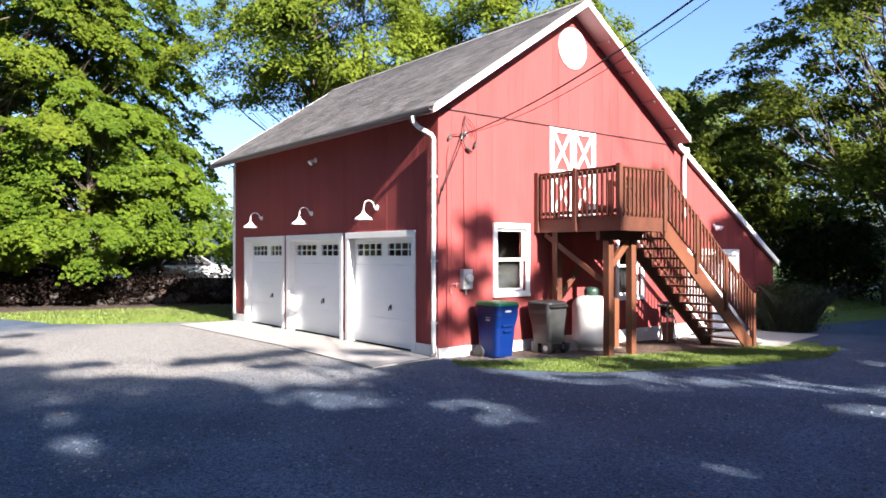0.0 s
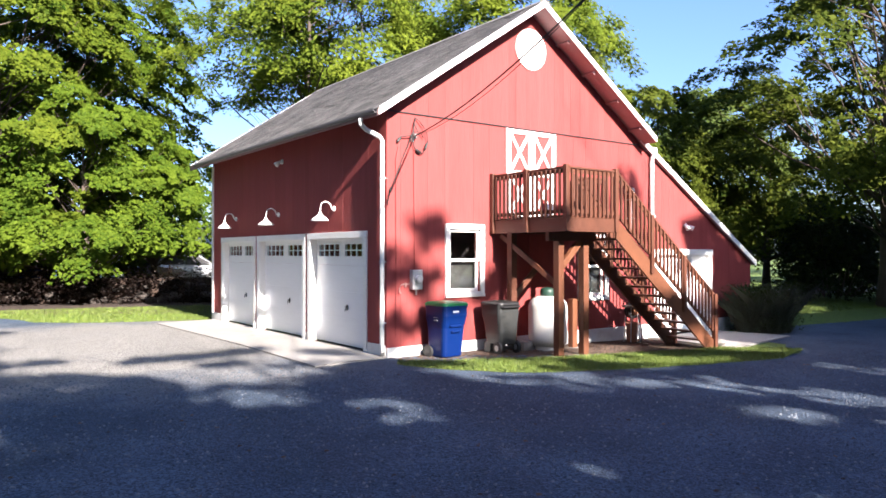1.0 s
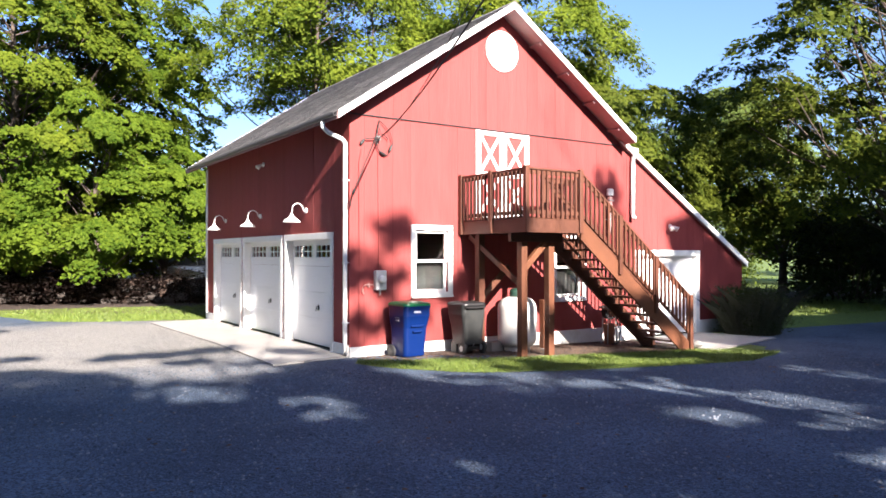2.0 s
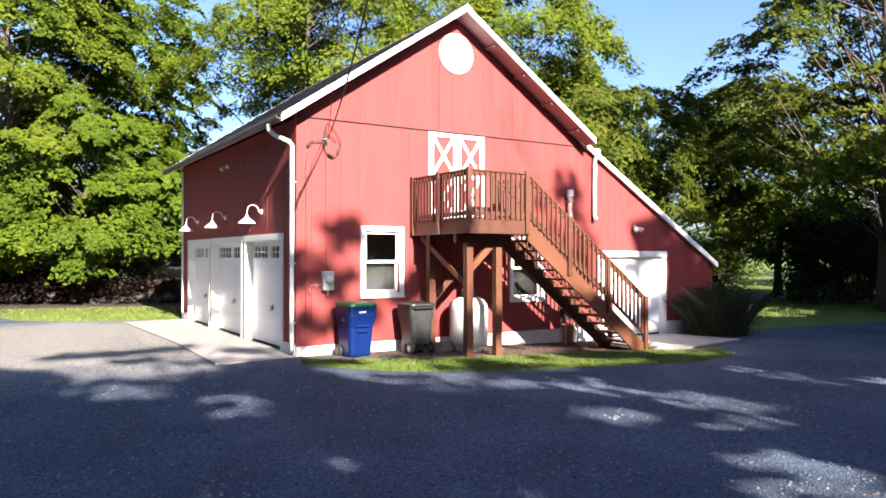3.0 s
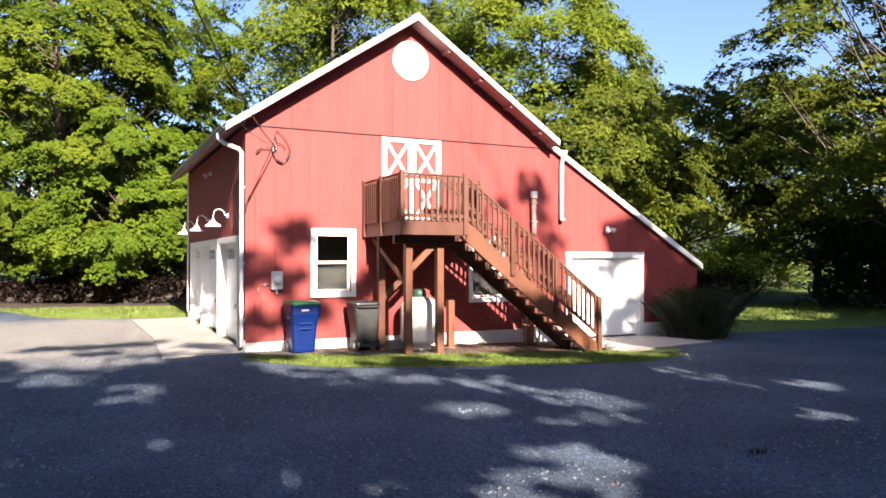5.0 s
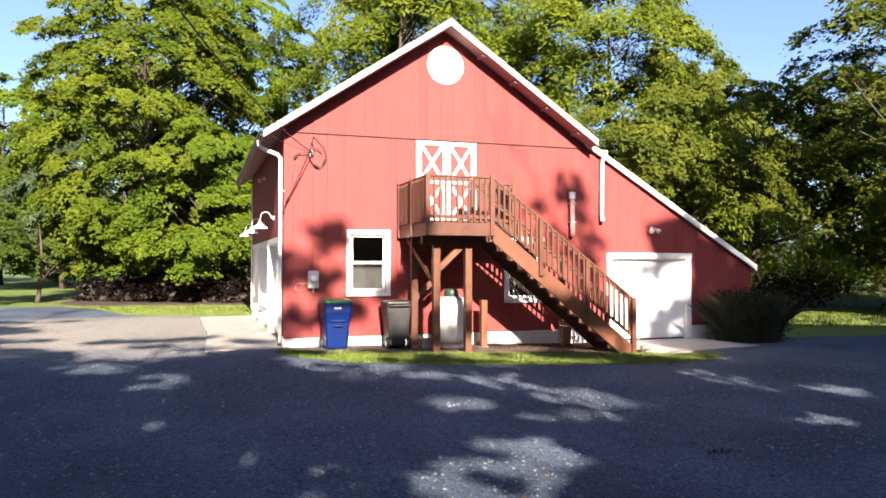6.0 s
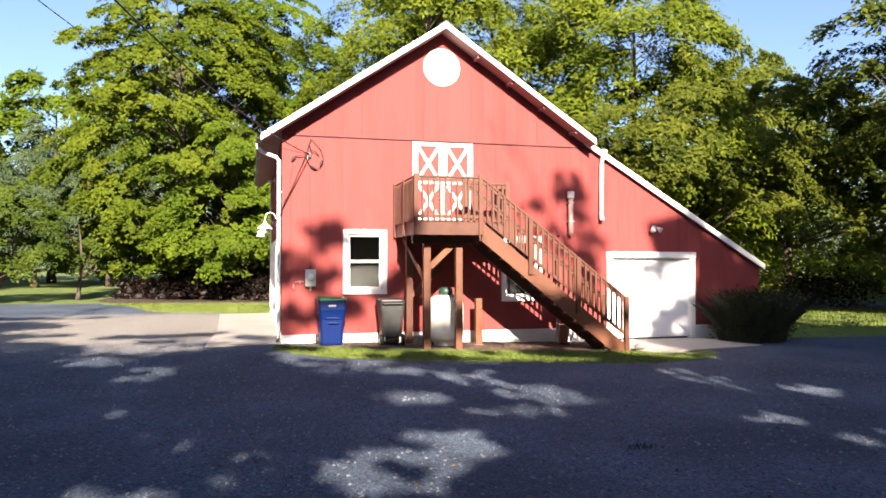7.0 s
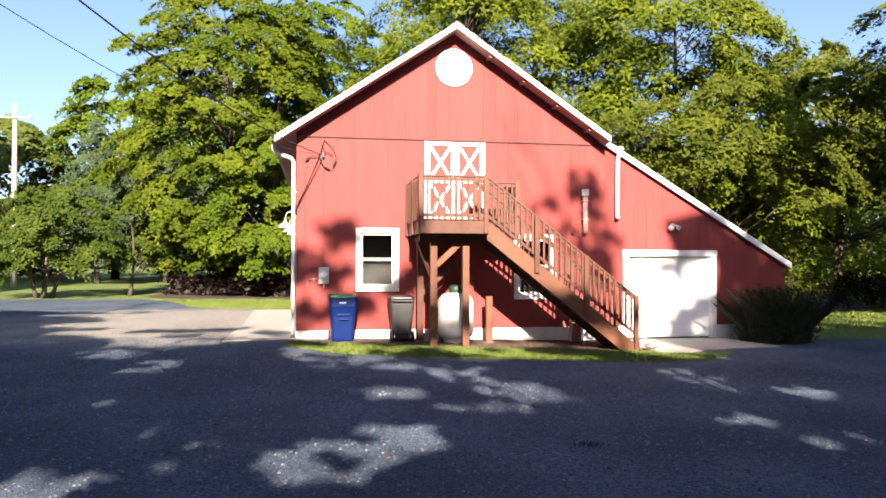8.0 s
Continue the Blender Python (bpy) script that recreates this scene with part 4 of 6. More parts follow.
# rim boards and joists
for p, q in (((DX0, DY), (DX0, -0.035)), ((DX0 + 0.02, DY), (DX1, DY)), ((DX1, DY + 0.025), (DX1, DYM)), ((DX1 + 0.02, DYM), (DX2, DYM)), ((DX2, DYM + 0.025), (DX2, -0.035))):
    part("rim_board", beam(B(), (*p, DECK_Z - 0.165), (*q, DECK_Z - 0.165), 0.038, 0.255, bevel=0.003), WOOD, deck)
for i in range(1, 4):
    x = DX0 + (DX1 - DX0) * i / 4
    part("joist", beam(B(), (x, DY + 0.03, DECK_Z - 0.15), (x, -0.035, DECK_Z - 0.15), 0.038, 0.22), WOOD, deck)
part("joist", beam(B(), (4.25, DYM + 0.03, DECK_Z - 0.15), (4.25, -0.035, DECK_Z - 0.15), 0.038, 0.22), WOOD, deck)
part("ledger", beam(B(), (DX0, -0.018, DECK_Z - 0.16), (DX2, -0.018, DECK_Z - 0.16), 0.034, 0.23), WOOD, deck)
part("girder", beam(B(), (DX0 + 0.03, -1.52, DECK_Z - 0.36), (DX1 + 0.02, -1.52, DECK_Z - 0.36), 0.09, 0.18, bevel=0.004), WOOD, deck)
# posts with braces
for x, y, nm in ((2.80, -1.52, WOODMID), (3.47, -1.52, WOODMID), (2.69, -0.35, WOOD), (4.20, -0.55, WOODNEW)):
    top = DECK_Z - 0.46 if y < -1 else (0.92 if x > 4 else DECK_Z - 0.28)
    part("post", box(B(), x - 0.07, x + 0.07, y - 0.07, y + 0.07, gz(x) + 0.02, top, 0.006), nm, deck, "square timber post")
    part("footing", box(B(), x - 0.11, x + 0.11, y - 0.11, y + 0.11, gz(x) - 0.15, gz(x) + 0.025, 0.01), BLOCK, deck)
part("brace", beam(B(), (2.86, -1.52, DECK_Z - 0.93), (3.36, -1.52, DECK_Z - 0.46), 0.088, 0.12, bevel=0.005), WOODNEW, deck, "pale diagonal knee brace")
part("brace", beam(B(), (2.80, -1.45, 1.30), (2.62, -0.10, DECK_Z - 0.32), 0.045, 0.10, bevel=0.004), WOOD, deck)
part("brace", beam(B(), (2.66, -0.35, 0.92), (3.42, -0.35, 1.62), 0.045, 0.12, bevel=0.004), WOOD, deck)


def baluster_mesh(h):
    return box(B(), -0.019, 0.019, -0.019, 0.019, 0.0, h, 0.002)


def level_rail(p, q, posts):
    """A railing panel: posts at both ends as asked, two rails, square balusters."""
    p, q = Vector((*p, DECK_Z)), Vector((*q, DECK_Z))
    d = (q - p)
    ln = d.length
    d.normalize()
    panel = part("railing", beam(B(), p + Vector((0, 0, RAIL_H - 0.02)), q + Vector((0, 0, RAIL_H - 0.02)), 0.085, 0.038, bevel=0.005), WOOD, deck)
    part("lower_rail", beam(B(), p + Vector((0, 0, 0.07)), q + Vector((0, 0, 0.07)), 0.036, 0.07, bevel=0.003), WOOD, panel)
    part("upper_rail", beam(B(), p + Vector((0, 0, RAIL_H - 0.082)), q + Vector((0, 0, RAIL_H - 0.082)), 0.036, 0.07, bevel=0.003), WOOD, panel)
    n = max(2, round(ln / 0.118))
    off = Vector((d.y, -d.x, 0)) * 0.037
    first = None
    for i in range(1, n):
        at = p + d * (ln * i / n) + off + Vector((0, 0, -0.02))
        if first is None:
            first = part("baluster", baluster_mesh(RAIL_H - 0.03), WOOD, panel)
            first.location = at
        else:
            twin(first, panel, Matrix.Translation(at))
    for e in posts:
        part("rail_post", box(B(), e[0] - 0.045, e[0] + 0.045, e[1] - 0.045, e[1] + 0.045, DECK_Z - 0.29, DECK_Z + RAIL_H + 0.03, 0.006), WOOD, panel)


level_rail((DX0, -0.06), (DX0, DY), [(DX0 - 0.02, -0.06), (DX0 - 0.02, -1.03), (DX0 - 0.01, DY - 0.02)])
level_rail((DX0, DY), (DX1, DY), [(DX1 + 0.02, DY - 0.02)])
level_rail((DX1 + 0.03, DYM), (DX2, DYM), [(DX1 + 0.03, DYM), (DX2, DYM)])
level_rail((DX2, DYM), (DX2, -0.06), [(DX2, -0.06)])

stair = thing("staircase", (0, 0, 0), "brown stained open-riser wooden stairs with slatted railings", "staircase")
SX0, SZ0, SX1 = 3.80, DECK_Z, 6.98
SZ1 = gz(7.0) + 0.02
STEPS = 14
rise, run = (SZ0 - SZ1) / STEPS, (SX1 - 0.06 - SX0) / (STEPS - 1)
slope = rise / run


def nose(x):
    return SZ0 - 0.05 - slope * (x - SX0)


def stringer(y):
    xe = SX1 - 0.03
    poly = [(SX0, y - 0.022, nose(SX0) + 0.03), (xe, y - 0.022, nose(xe) + 0.05), (xe, y - 0.022, SZ1), (xe - 0.27, y - 0.022, SZ1), (SX0, y - 0.022, nose(SX0) - 0.36)]
    part("stringer", prism(B(), poly, (0, 0.044, 0), 0.003), WOODMID if y < -1.5 else WOOD, stair)


stringer(-2.02)
stringer(-1.02)
t0 = None
for i in range(1, STEPS):
    x, z = SX0 + (i - 1) * run, SZ0 - i * rise
    if t0 is None:
        t0 = part("tread", box(B(), -0.015, 0.255, -1.995, -1.045, -0.04, 0.0, 0.005), WOOD, stair)
        t0.location = (x, 0, z)
    else:
        twin(t0, stair, Matrix.Translation((x, 0, z)))
    if i % 2 == 0:
        part("cleat", box(B(), x, x + 0.22, -1.996, -1.962, z - 0.085, z - 0.042), WOOD, stair)


def stair_rail(y, side):
    """The sloping railing on a stringer: cap, rails, balusters and through-posts."""
    za, zb = DECK_Z + RAIL_H - 0.02, 0.965
    rs = (za - zb) / (SX1 - SX0)
    cap = part("handrail", beam(B(), (SX0, y, za), (SX1, y, zb), 0.085, 0.038, bevel=0.005), WOOD, stair)
    part("lower_rail", beam(B(), (SX0, y, za - 0.775), (SX1, y, zb - 0.775), 0.036, 0.06), WOOD, cap)
    part("upper_rail", beam(B(), (SX0, y, za - 0.06), (SX1, y, zb - 0.06), 0.036, 0.06), WOOD, cap)
    n = round((SX1 - SX0) / 0.117)
    b0 = None
    for i in range(1, n):
        x = SX0 + (SX1 - SX0) * i / n
        at = Vector((x, y + side * 0.037, za - rs * (x - SX0) - 0.82))
        if b0 is None:
            b0 = part("baluster", baluster_mesh(0.80), WOOD, cap)
            b0.location = at
        else:
            twin(b0, cap, Matrix.Translation(at))
    for x in (4.83, 5.88):
        z = za - rs * (x - SX0)
        part("rail_post", box(B(), x - 0.045, x + 0.045, y - 0.055 + side * 0.02, y + 0.035 + side * 0.02, z - 1.14, z + 0.01, 0.006), WOOD, cap)
    part("newel_post", box(B(), SX1 - 0.05, SX1 + 0.045, y - 0.06 + side * 0.01, y + 0.035 + side * 0.01, SZ1 - 0.05, zb + 0.03, 0.006), WOOD, cap)


stair_rail(-2.02, -1)
stair_rail(-1.02, 1)


# ---- bins ----
def wheelie_bin(at, turn, body_m, lid_m, label, h=1.02, w=0.60, d=0.70, lift=0.055, hub_m=None):
    """A two-wheeled refuse bin: tapered tub with a rim, hinged lid with a lip, axle, wheels, handle bar, front moulding."""
    b = thing("wheeled_bin", at, label, "refuse bin", "bins by the barn", turn)
    bm = B()
    prof = [(0.79, lift), (0.81, lift + 0.055), (0.885, 0.58), (0.95, 0.70), (1.0, 0.80), (1.0, 0.88), (1.0, 0.94), (1.03, 0.94), (1.03, 0.99)]
    rings = []
    for s, z in prof:
        hw, hd = w / 2 * s, d / 2 * s
        y_shift = (1 - s) * 0.16
        c = 0.07
        pts = []
        for cx, cy, a0 in ((hw - c, hd - c, 0), (-hw + c, hd - c, 90), (-hw + c, -hd + c, 180), (hw - c, -hd + c, 270)):
            for a in (0, 30, 60, 90):
                pts.append((cx + c * math.cos(radians(a0 + a)), cy + c * math.sin(radians(a0 + a)) + y_shift, z * h))
        rings.append([bm.verts.new(p) for p in pts])
    for a, q in zip(rings, rings[1:]):
        for k in range(16):
            bm.faces.new((a[k], a[(k + 1) % 16], q[(k + 1) % 16], q[k]))
    bm.faces.new(rings[0][::-1])
    bm.faces.new(rings[-1])
    part("tub", bm, body_m, b)
    bm = B()
    rings = []
    for s, z in ((1.07, 0.985), (1.08, 1.0), (1.05, 1.03), (0.9, 1.05), (0.5, 1.062)):
        hw, hd, c = w / 2 * s, d / 2 * s, 0.09 * s
        pts = []
        for cx, cy, a0 in ((hw - c, hd - c, 0), (-hw + c, hd - c, 90), (-hw + c, -hd + c, 180), (hw - c, -hd + c, 270)):
            for a in (0, 30, 60, 90):
                pts.append((cx + c * math.cos(radians(a0 + a)), cy + c * math.sin(radians(a0 + a)), z * h))
        rings.append([bm.verts.new(p) for p in pts])
    for a, q in zip(rings, rings[1:]):
        for k in range(16):
            bm.faces.new((a[k], a[(k + 1) % 16], q[(k + 1) % 16], q[k]))
    bm.faces.new(rings[0][::-1])
    bm.faces.new(rings[-1])
    part("lid", bm, lid_m, b)
    part("handle", tube(B(), [(-0.20, d * 0.5, h * 0.93), (-0.20, d * 0.6, h * 0.95), (0.20, d * 0.6, h * 0.95), (0.20, d * 0.5, h * 0.93)], 0.016, 8), lid_m, b)
    part("axle", tube(B(), [(-w * 0.46, d * 0.36, 0.12), (w * 0.46, d * 0.36, 0.12)], 0.013, 8), GALV, b)
    for sx in (-1, 1):
        x = sx * w * 0.44
        wh = part("wheel", tube(B(), [(x - 0.03, d * 0.36, 0.12), (x - 0.018, d * 0.36, 0.12), (x + 0.018, d * 0.36, 0.12), (x + 0.03, d * 0.36, 0.12)], [0.105, 0.12, 0.12, 0.105], 24), BLACK, b)
        part("hub", tube(B(), [(x - 0.034, d * 0.36, 0.12), (x + 0.034, d * 0.36, 0.12)], 0.055, 14), hub_m or GALV, wh, "pale hub" if hub_m is None else "black hub")
    part("side_recess", box(B(), -0.14, 0.14, -d / 2 * 0.955 - 0.004, -d / 2 * 0.86, h * 0.60, h * 0.635, 0.006), body_m, b)
    part("catch_bar", box(B(), -0.10, 0.10, -d / 2 * 0.93 - 0.012, -d / 2 * 0.84, h * 0.50, h * 0.53, 0.008), body_m, b)
    return b


blue = wheelie_bin((0.99, -0.46, gz(1) - 0.015), 4, BLUEBIN, GREENLID, "blue plastic recycling bin with a green lid", 0.98, 0.57, 0.58, hub_m=DARKLID)
part("printed_mark", box(B(), -0.095, 0.055, -0.292, -0.275, 0.845, 0.88), LABEL, blue, "pale printed bar")
for i in range(3):
    part("printed_mark", box(B(), -0.281, -0.268, -0.12 + 0.02 * i, 0.06 - 0.02 * i, 0.80 - 0.05 * i, 0.815 - 0.05 * i), LABEL, blue, "pale printed bar")
grey = wheelie_bin((2.25, -0.50, gz(2.2) + 0.012), 180, GREYBIN, DARKLID, "worn grey plastic bin with a charcoal lid", 0.94, 0.53, 0.56, lift=0.20)
for x in (-0.20, -0.065, 0.065, 0.20):
    part("rib", prism(B(), [(x - 0.014, 0.205, 0.24), (x + 0.014, 0.205, 0.24), (x + 0.017, 0.262, 0.80), (x - 0.017, 0.262, 0.80)], (0, 0.022, 0), 0.004), GREYBIN, grey)
part("front_foot", box(B(), -0.20, 0.20, -0.24, -0.05, 0.0, 0.215, 0.012), GREYBIN, grey)
for x in (-0.13, 0.13):
    part("axle_bracket", box(B(), x - 0.02, x + 0.02, 0.10, 0.245, 0.085, 0.215, 0.006), DARKLID, grey)
part("axle_housing", box(B(), -0.12, 0.12, 0.17, 0.235, 0.085, 0.15, 0.01), DARKLID, grey)
part("hinge_bar", tube(B(), [(-0.24, 0.30, 0.90), (0.24, 0.30, 0.90)], 0.018, 10), DARKLID, grey)
rnd = random.Random(77)
for k in range(9):
    a, r = rnd.uniform(0, 6.28), rnd.uniform(0.02, 0.2)
    leaf = part("fallen_leaf", prism(B(), [(-0.035, 0, 0), (0, 0.018, 0.006), (0.035, 0, 0.002), (0, -0.018, 0.004)], (0, 0, 0.003)), CHIPS, grey)
    leaf.matrix_basis = pose(r * math.cos(a), r * math.sin(a), 1.0, rnd.uniform(-12, 12), rnd.uniform(-12, 12), rnd.uniform(0, 360))

# ---- gas tank, blocks, hose reel, stones ----
tank = thing("propane_tank", (3.45, -0.58, gz(3.5) + 0.012), "white upright propane tank with a dark green dome", "gas tank")
part("shell", lathe(B(), [(0.0, 0.06), (0.18, 0.07), (0.31, 0.11), (0.375, 0.18), (0.39, 0.26), (0.39, 0.86), (0.375, 0.94), (0.31, 1.03), (0.20, 1.08), (0.0, 1.10)], 36), TANK, tank, smooth=True)
part("foot_ring", lathe(B(), [(0.24, 0.0), (0.26, 0.0), (0.26, 0.15), (0.24, 0.15), (0.24, 0.0)], 32), TANK, tank)
part("dome", lathe(B(), [(0.155, 1.05), (0.155, 1.17), (0.145, 1.22), (0.10, 1.25), (0.0, 1.26)], 24), TANKGREEN, tank, "dark green valve dome", smooth=True)
part("gas_line", tube(B(), [(0.14, 0.0, 1.12), (0.24, 0.10, 1.10), (0.38, 0.40, 0.9), (0.40, 0.60, 0.6)], 0.010, 6), GALV, tank)
for at, turn, label in (((2.96, -0.46, gz(3.0) + 0.012), 12, "grey concrete block on the mulch"),):
    o = part("concrete_block", box(B(), -0.19, 0.19, -0.10, 0.10, 0.0, 0.19, 0.008), BLOCK)
    o.matrix_basis = pose(*at, 0, 0, turn)
    tagged(o, label, "block")
reel = thing("hose_reel", (6.28, -0.40, gz(6.2) + 0.012), "small metal hose reel stand with coiled dark hose", "hose reel")
for k in range(4):
    a = math.pi * k / 2 + 0.7
    part("leg", tube(B(), [(0.16 * math.cos(a), 0.12 * math.sin(a), 0.0), (0.10 * math.cos(a), 0.08 * math.sin(a), 0.62)], 0.010, 6), GALV, reel)
part("tray", lathe(B(), [(0.05, 0.60), (0.17, 0.61), (0.18, 0.64), (0.05, 0.63)], 20), BLOCK, reel)
pts = [(0.13 * math.cos(0.5 * i) * (1 - 0.002 * i), 0.05 * math.sin(0.2 * i), 0.56 + 0.13 * math.sin(0.5 * i)) for i in range(60)]
part("hose", tube(B(), pts, 0.014, 6), BLACK, reel, smooth=True)
part("hose_end", tube(B(), [(0.12, -0.02, 0.5), (0.16, -0.10, 0.2), (0.05, -0.16, 0.02), (-0.15, -0.2, 0.02)], 0.012, 6), BLACK, reel, smooth=True)
part("hose_pot", lathe(B(), [(0.0, 0.0), (0.085, 0.0), (0.105, 0.30), (0.115, 0.30), (0.115, 0.34), (0.095, 0.34), (0.08, 0.05), (0.0, 0.05)], 20), TERRACOTTA, reel, "orange-brown pot under the reel")
reel.scale = (1.3, 1.3, 1.3)
part("drum", tube(B(), [(0, -0.08, 0.56), (0, 0.08, 0.56)], 0.09, 16), WOODNEW, reel, "orange-brown drum")


def boulder(at, r, seed, material, parent=None, squash=0.7, name="stone", sub=2):
    bm = B()
    bmesh.ops.create_icosphere(bm, subdivisions=sub, radius=r)
    for v in bm.verts:
        n = noise.noise(v.co * (1.6 / r) + Vector((seed * 3.1, seed, 0)))
        v.co *= 1 + 0.35 * n
        v.co.z *= squash
    o = part(name, bm, material, parent)
    o.location = at
    return o


o = boulder((7.36, -1.92, gz(7.4) + 0.10), 0.12, 4, BLOCK)
tagged(o, "small grey stone at the foot of the stairs", "stone")
stake = part("garden_stake", tube(B(), [(0, 0, 0), (0.10, 0.02, 0.32)], 0.012, 6), GALV)
stake.location = (7.20, -1.80, gz(7.2) + 0.03)
tagged(stake, "thin metal stake leaning by the stairs", "stake")

# ---- loose ground cover ----
x, y = scatter(GRASS_STRIP, 52000, 21)
ob = new("grass", blades("grass", x, y, gz_arr(x) + 0.02, 0.05, 0.004, BLADE, 0.9, 22))
tagged(ob, "short bright green grass", kind="stuff")
LAWN_PATCH = [(-0.3, 9.3), (-3, 10.35), (-4.1, 11.35), (-5.0, 14.0), (-6.8, 16.8), (2.0, 15.0), (2.0, 9.4)]
x, y = scatter(LAWN_PATCH, 30000, 23)
ob = new("grass", blades("grass", x, y, gz_arr(x), 0.075, 0.007, BLADE, 0.7, 24))
tagged(ob, "mown lawn by the drive", kind="stuff")
LAWN_EAST = [(12.6, 1.8), (24.5, 0.8), (27, 8.3), (14.5, 9.2)]
x, y = scatter(LAWN_EAST, 16000, 29)
ob = new("grass", blades("grass", x, y, gz_arr(x), 0.08, 0.012, BLADE, 0.8, 30))
tagged(ob, "mown lawn beside the barn", kind="stuff")
BED = [(0.05, 0.0), (7.2, 0.0), (7.2, -1.95), (5.2, -1.9), (2.6, -1.55), (0.7, -0.95), (0.1, -0.5)]
x, y = scatter(BED, 5000, 25)
ob = new("mulch", pebbles("mulch", x, y, gz_arr(x) + 0.013, 0.022, CHIPS, 26, 0.45))
tagged(ob, "dark bark chips and dry leaves", kind="stuff")
DRIVE_NEAR = [(-10.5, -9.5), (-6, 1.0), (-1.7, 0.0), (0.0, -2.2), (2.6, -3.5), (8.4, -3.6), (12, -5.5), (11, -12), (3, -14), (-3, -13)]
x, y = scatter(DRIVE_NEAR, 36000, 27)
ob = new("gravel", pebbles("gravel", x, y, gz_arr(x) + 0.012, 0.015, PEBBLE, 28, 0.75))
tagged(ob, "loose grey gravel stones", kind="stuff")

rs = np.random.RandomState(33)
x, y = 3.05 + rs.normal(0, 0.10, 60), -9.42 + rs.normal(0, 0.05, 60)
ob = new("weed_tuft", blades("weed_tuft", x, y, gz_arr(x) + 0.012, 0.045, 0.006, REED, 0.9, 34))
tagged(ob, "small dark weed tuft growing in the gravel", "weed", kind="stuff")
x, y = scatter(DRIVE_NEAR, 500, 35)
ob = new("leaf_litter", pebbles("leaf_litter", x, y, gz_arr(x) + 0.016, 0.024, CHIPS, 36, 0.3))
tagged(ob, "dark fallen leaves and bark bits on the gravel", kind="stuff")

# ---- trees ----
def leaf_mesh(name, centres, normals, radii, per, size, material, seed, aspect=0.62, thick=0.22, droop=0.35, gaps=None):
    """Leaves in flat sprays: each spray a shallow disc of leaves that lie roughly in its plane."""
    rs = np.random.RandomState(seed)
    n = len(centres) * per
    c = np.repeat(np.asarray(centres), per, 0)
    N = np.repeat(np.asarray(normals), per, 0)
    R = np.repeat(np.asarray(radii), per)
    a = rs.uniform(0, 2 * np.pi, n)
    r = np.sqrt(rs.uniform(0, 1, n))
    ref = np.tile(np.array([[0.36, 0.93, 0.05]]), (n, 1))
    U = np.cross(N, ref)
    U /= np.linalg.norm(U, axis=1, keepdims=True)
    W = np.cross(N, U)
    wob = 1 + 0.35 * np.cos(3 * a + R * 40)
    p = c + (U * np.cos(a)[:, None] + W * np.sin(a)[:, None]) * (r * R * wob)[:, None] + N * (rs.normal(0, thick, n) * R)[:, None]
    p[:, 2] -= 0.25 * R * r * r
    ln = N + np.array([[0.0, -0.25, 0.15]]) + rs.normal(0, 0.38, (n, 3))
    ln /= np.linalg.norm(ln, axis=1, keepdims=True)
    b = rs.uniform(0, 2 * np.pi, n)
    d = U * np.cos(b)[:, None] + W * np.sin(b)[:, None]
    d[:, 2] -= droop * rs.uniform(0, 1, n)
    d -= ln * (d * ln).sum(1)[:, None]
    d /= np.linalg.norm(d, axis=1, keepdims=True) + 1e-9
    s = np.cross(ln, d)
    L = size * rs.uniform(0.6, 1.25, n)
    wd = L * aspect * 0.5
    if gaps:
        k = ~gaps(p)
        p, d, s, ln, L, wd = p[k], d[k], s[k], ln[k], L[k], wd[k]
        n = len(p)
    v = np.stack([p - d * (L * 0.5)[:, None], p + s * wd[:, None] + ln * (wd * 0.3)[:, None], p + d * (L * 0.5)[:, None], p - s * wd[:, None] + ln * (wd * 0.3)[:, None]], 1).reshape(-1, 3)
    return from_arrays(name, v, np.arange(4 * n).reshape(n, 4), 4, material)


def crown_points(rs, n, R, z0, z1, shape, lumps=0.28, hollow=0.45):
    """Spray centres and normals in a lumpy crown between the heights z0 and z1."""
    ph = rs.uniform(0, 6.28, 8)
    h = rs.uniform(0, 1, n)
    az = rs.uniform(0, 2 * np.pi, n)
    if shape == "cone":
        prof = 1.02 - 0.95 * h
        keep = rs.uniform(0, 1, n) < prof + 0.15
        h, az, prof = h[keep], az[keep], prof[keep]
    elif shape == "column":
        prof = np.sqrt(np.clip(1 - np.abs(2 * h - 0.9) ** 3.2, 0.02, 1))
    else:
        t = np.where(h < 0.38, (0.38 - h) / 0.5, (h - 0.38) / 0.64)
        prof = np.sqrt(np.clip(1 - t * t, 0.03, 1))
    lump = 1 + lumps * (np.cos(3 * az + ph[0] + 4 * h) * 0.4 + np.cos(5 * az + ph[1] - 9 * h) * 0.35 + np.cos(2 * az + ph[2] + 14 * h) * 0.4 + np.cos(9 * az + 17 * h + ph[3]) * 0.25)
    f = hollow + (1 - hollow) * rs.uniform(0, 1, len(h)) ** 0.45
    rr = R * prof * lump * f
    P = np.stack([rr * np.cos(az), rr * np.sin(az), z0 + (z1 - z0) * h], 1)
    out = np.stack([np.cos(az), np.sin(az), 0 * az], 1)
    N = np.array([[0, -0.45, 1.1]]) + out * (0.55 + 0.5 * rs.uniform(0, 1, len(h)))[:, None] + rs.normal(0, 0.22, (len(h), 3))
    N /= np.linalg.norm(N, axis=1, keepdims=True)
    return P, N


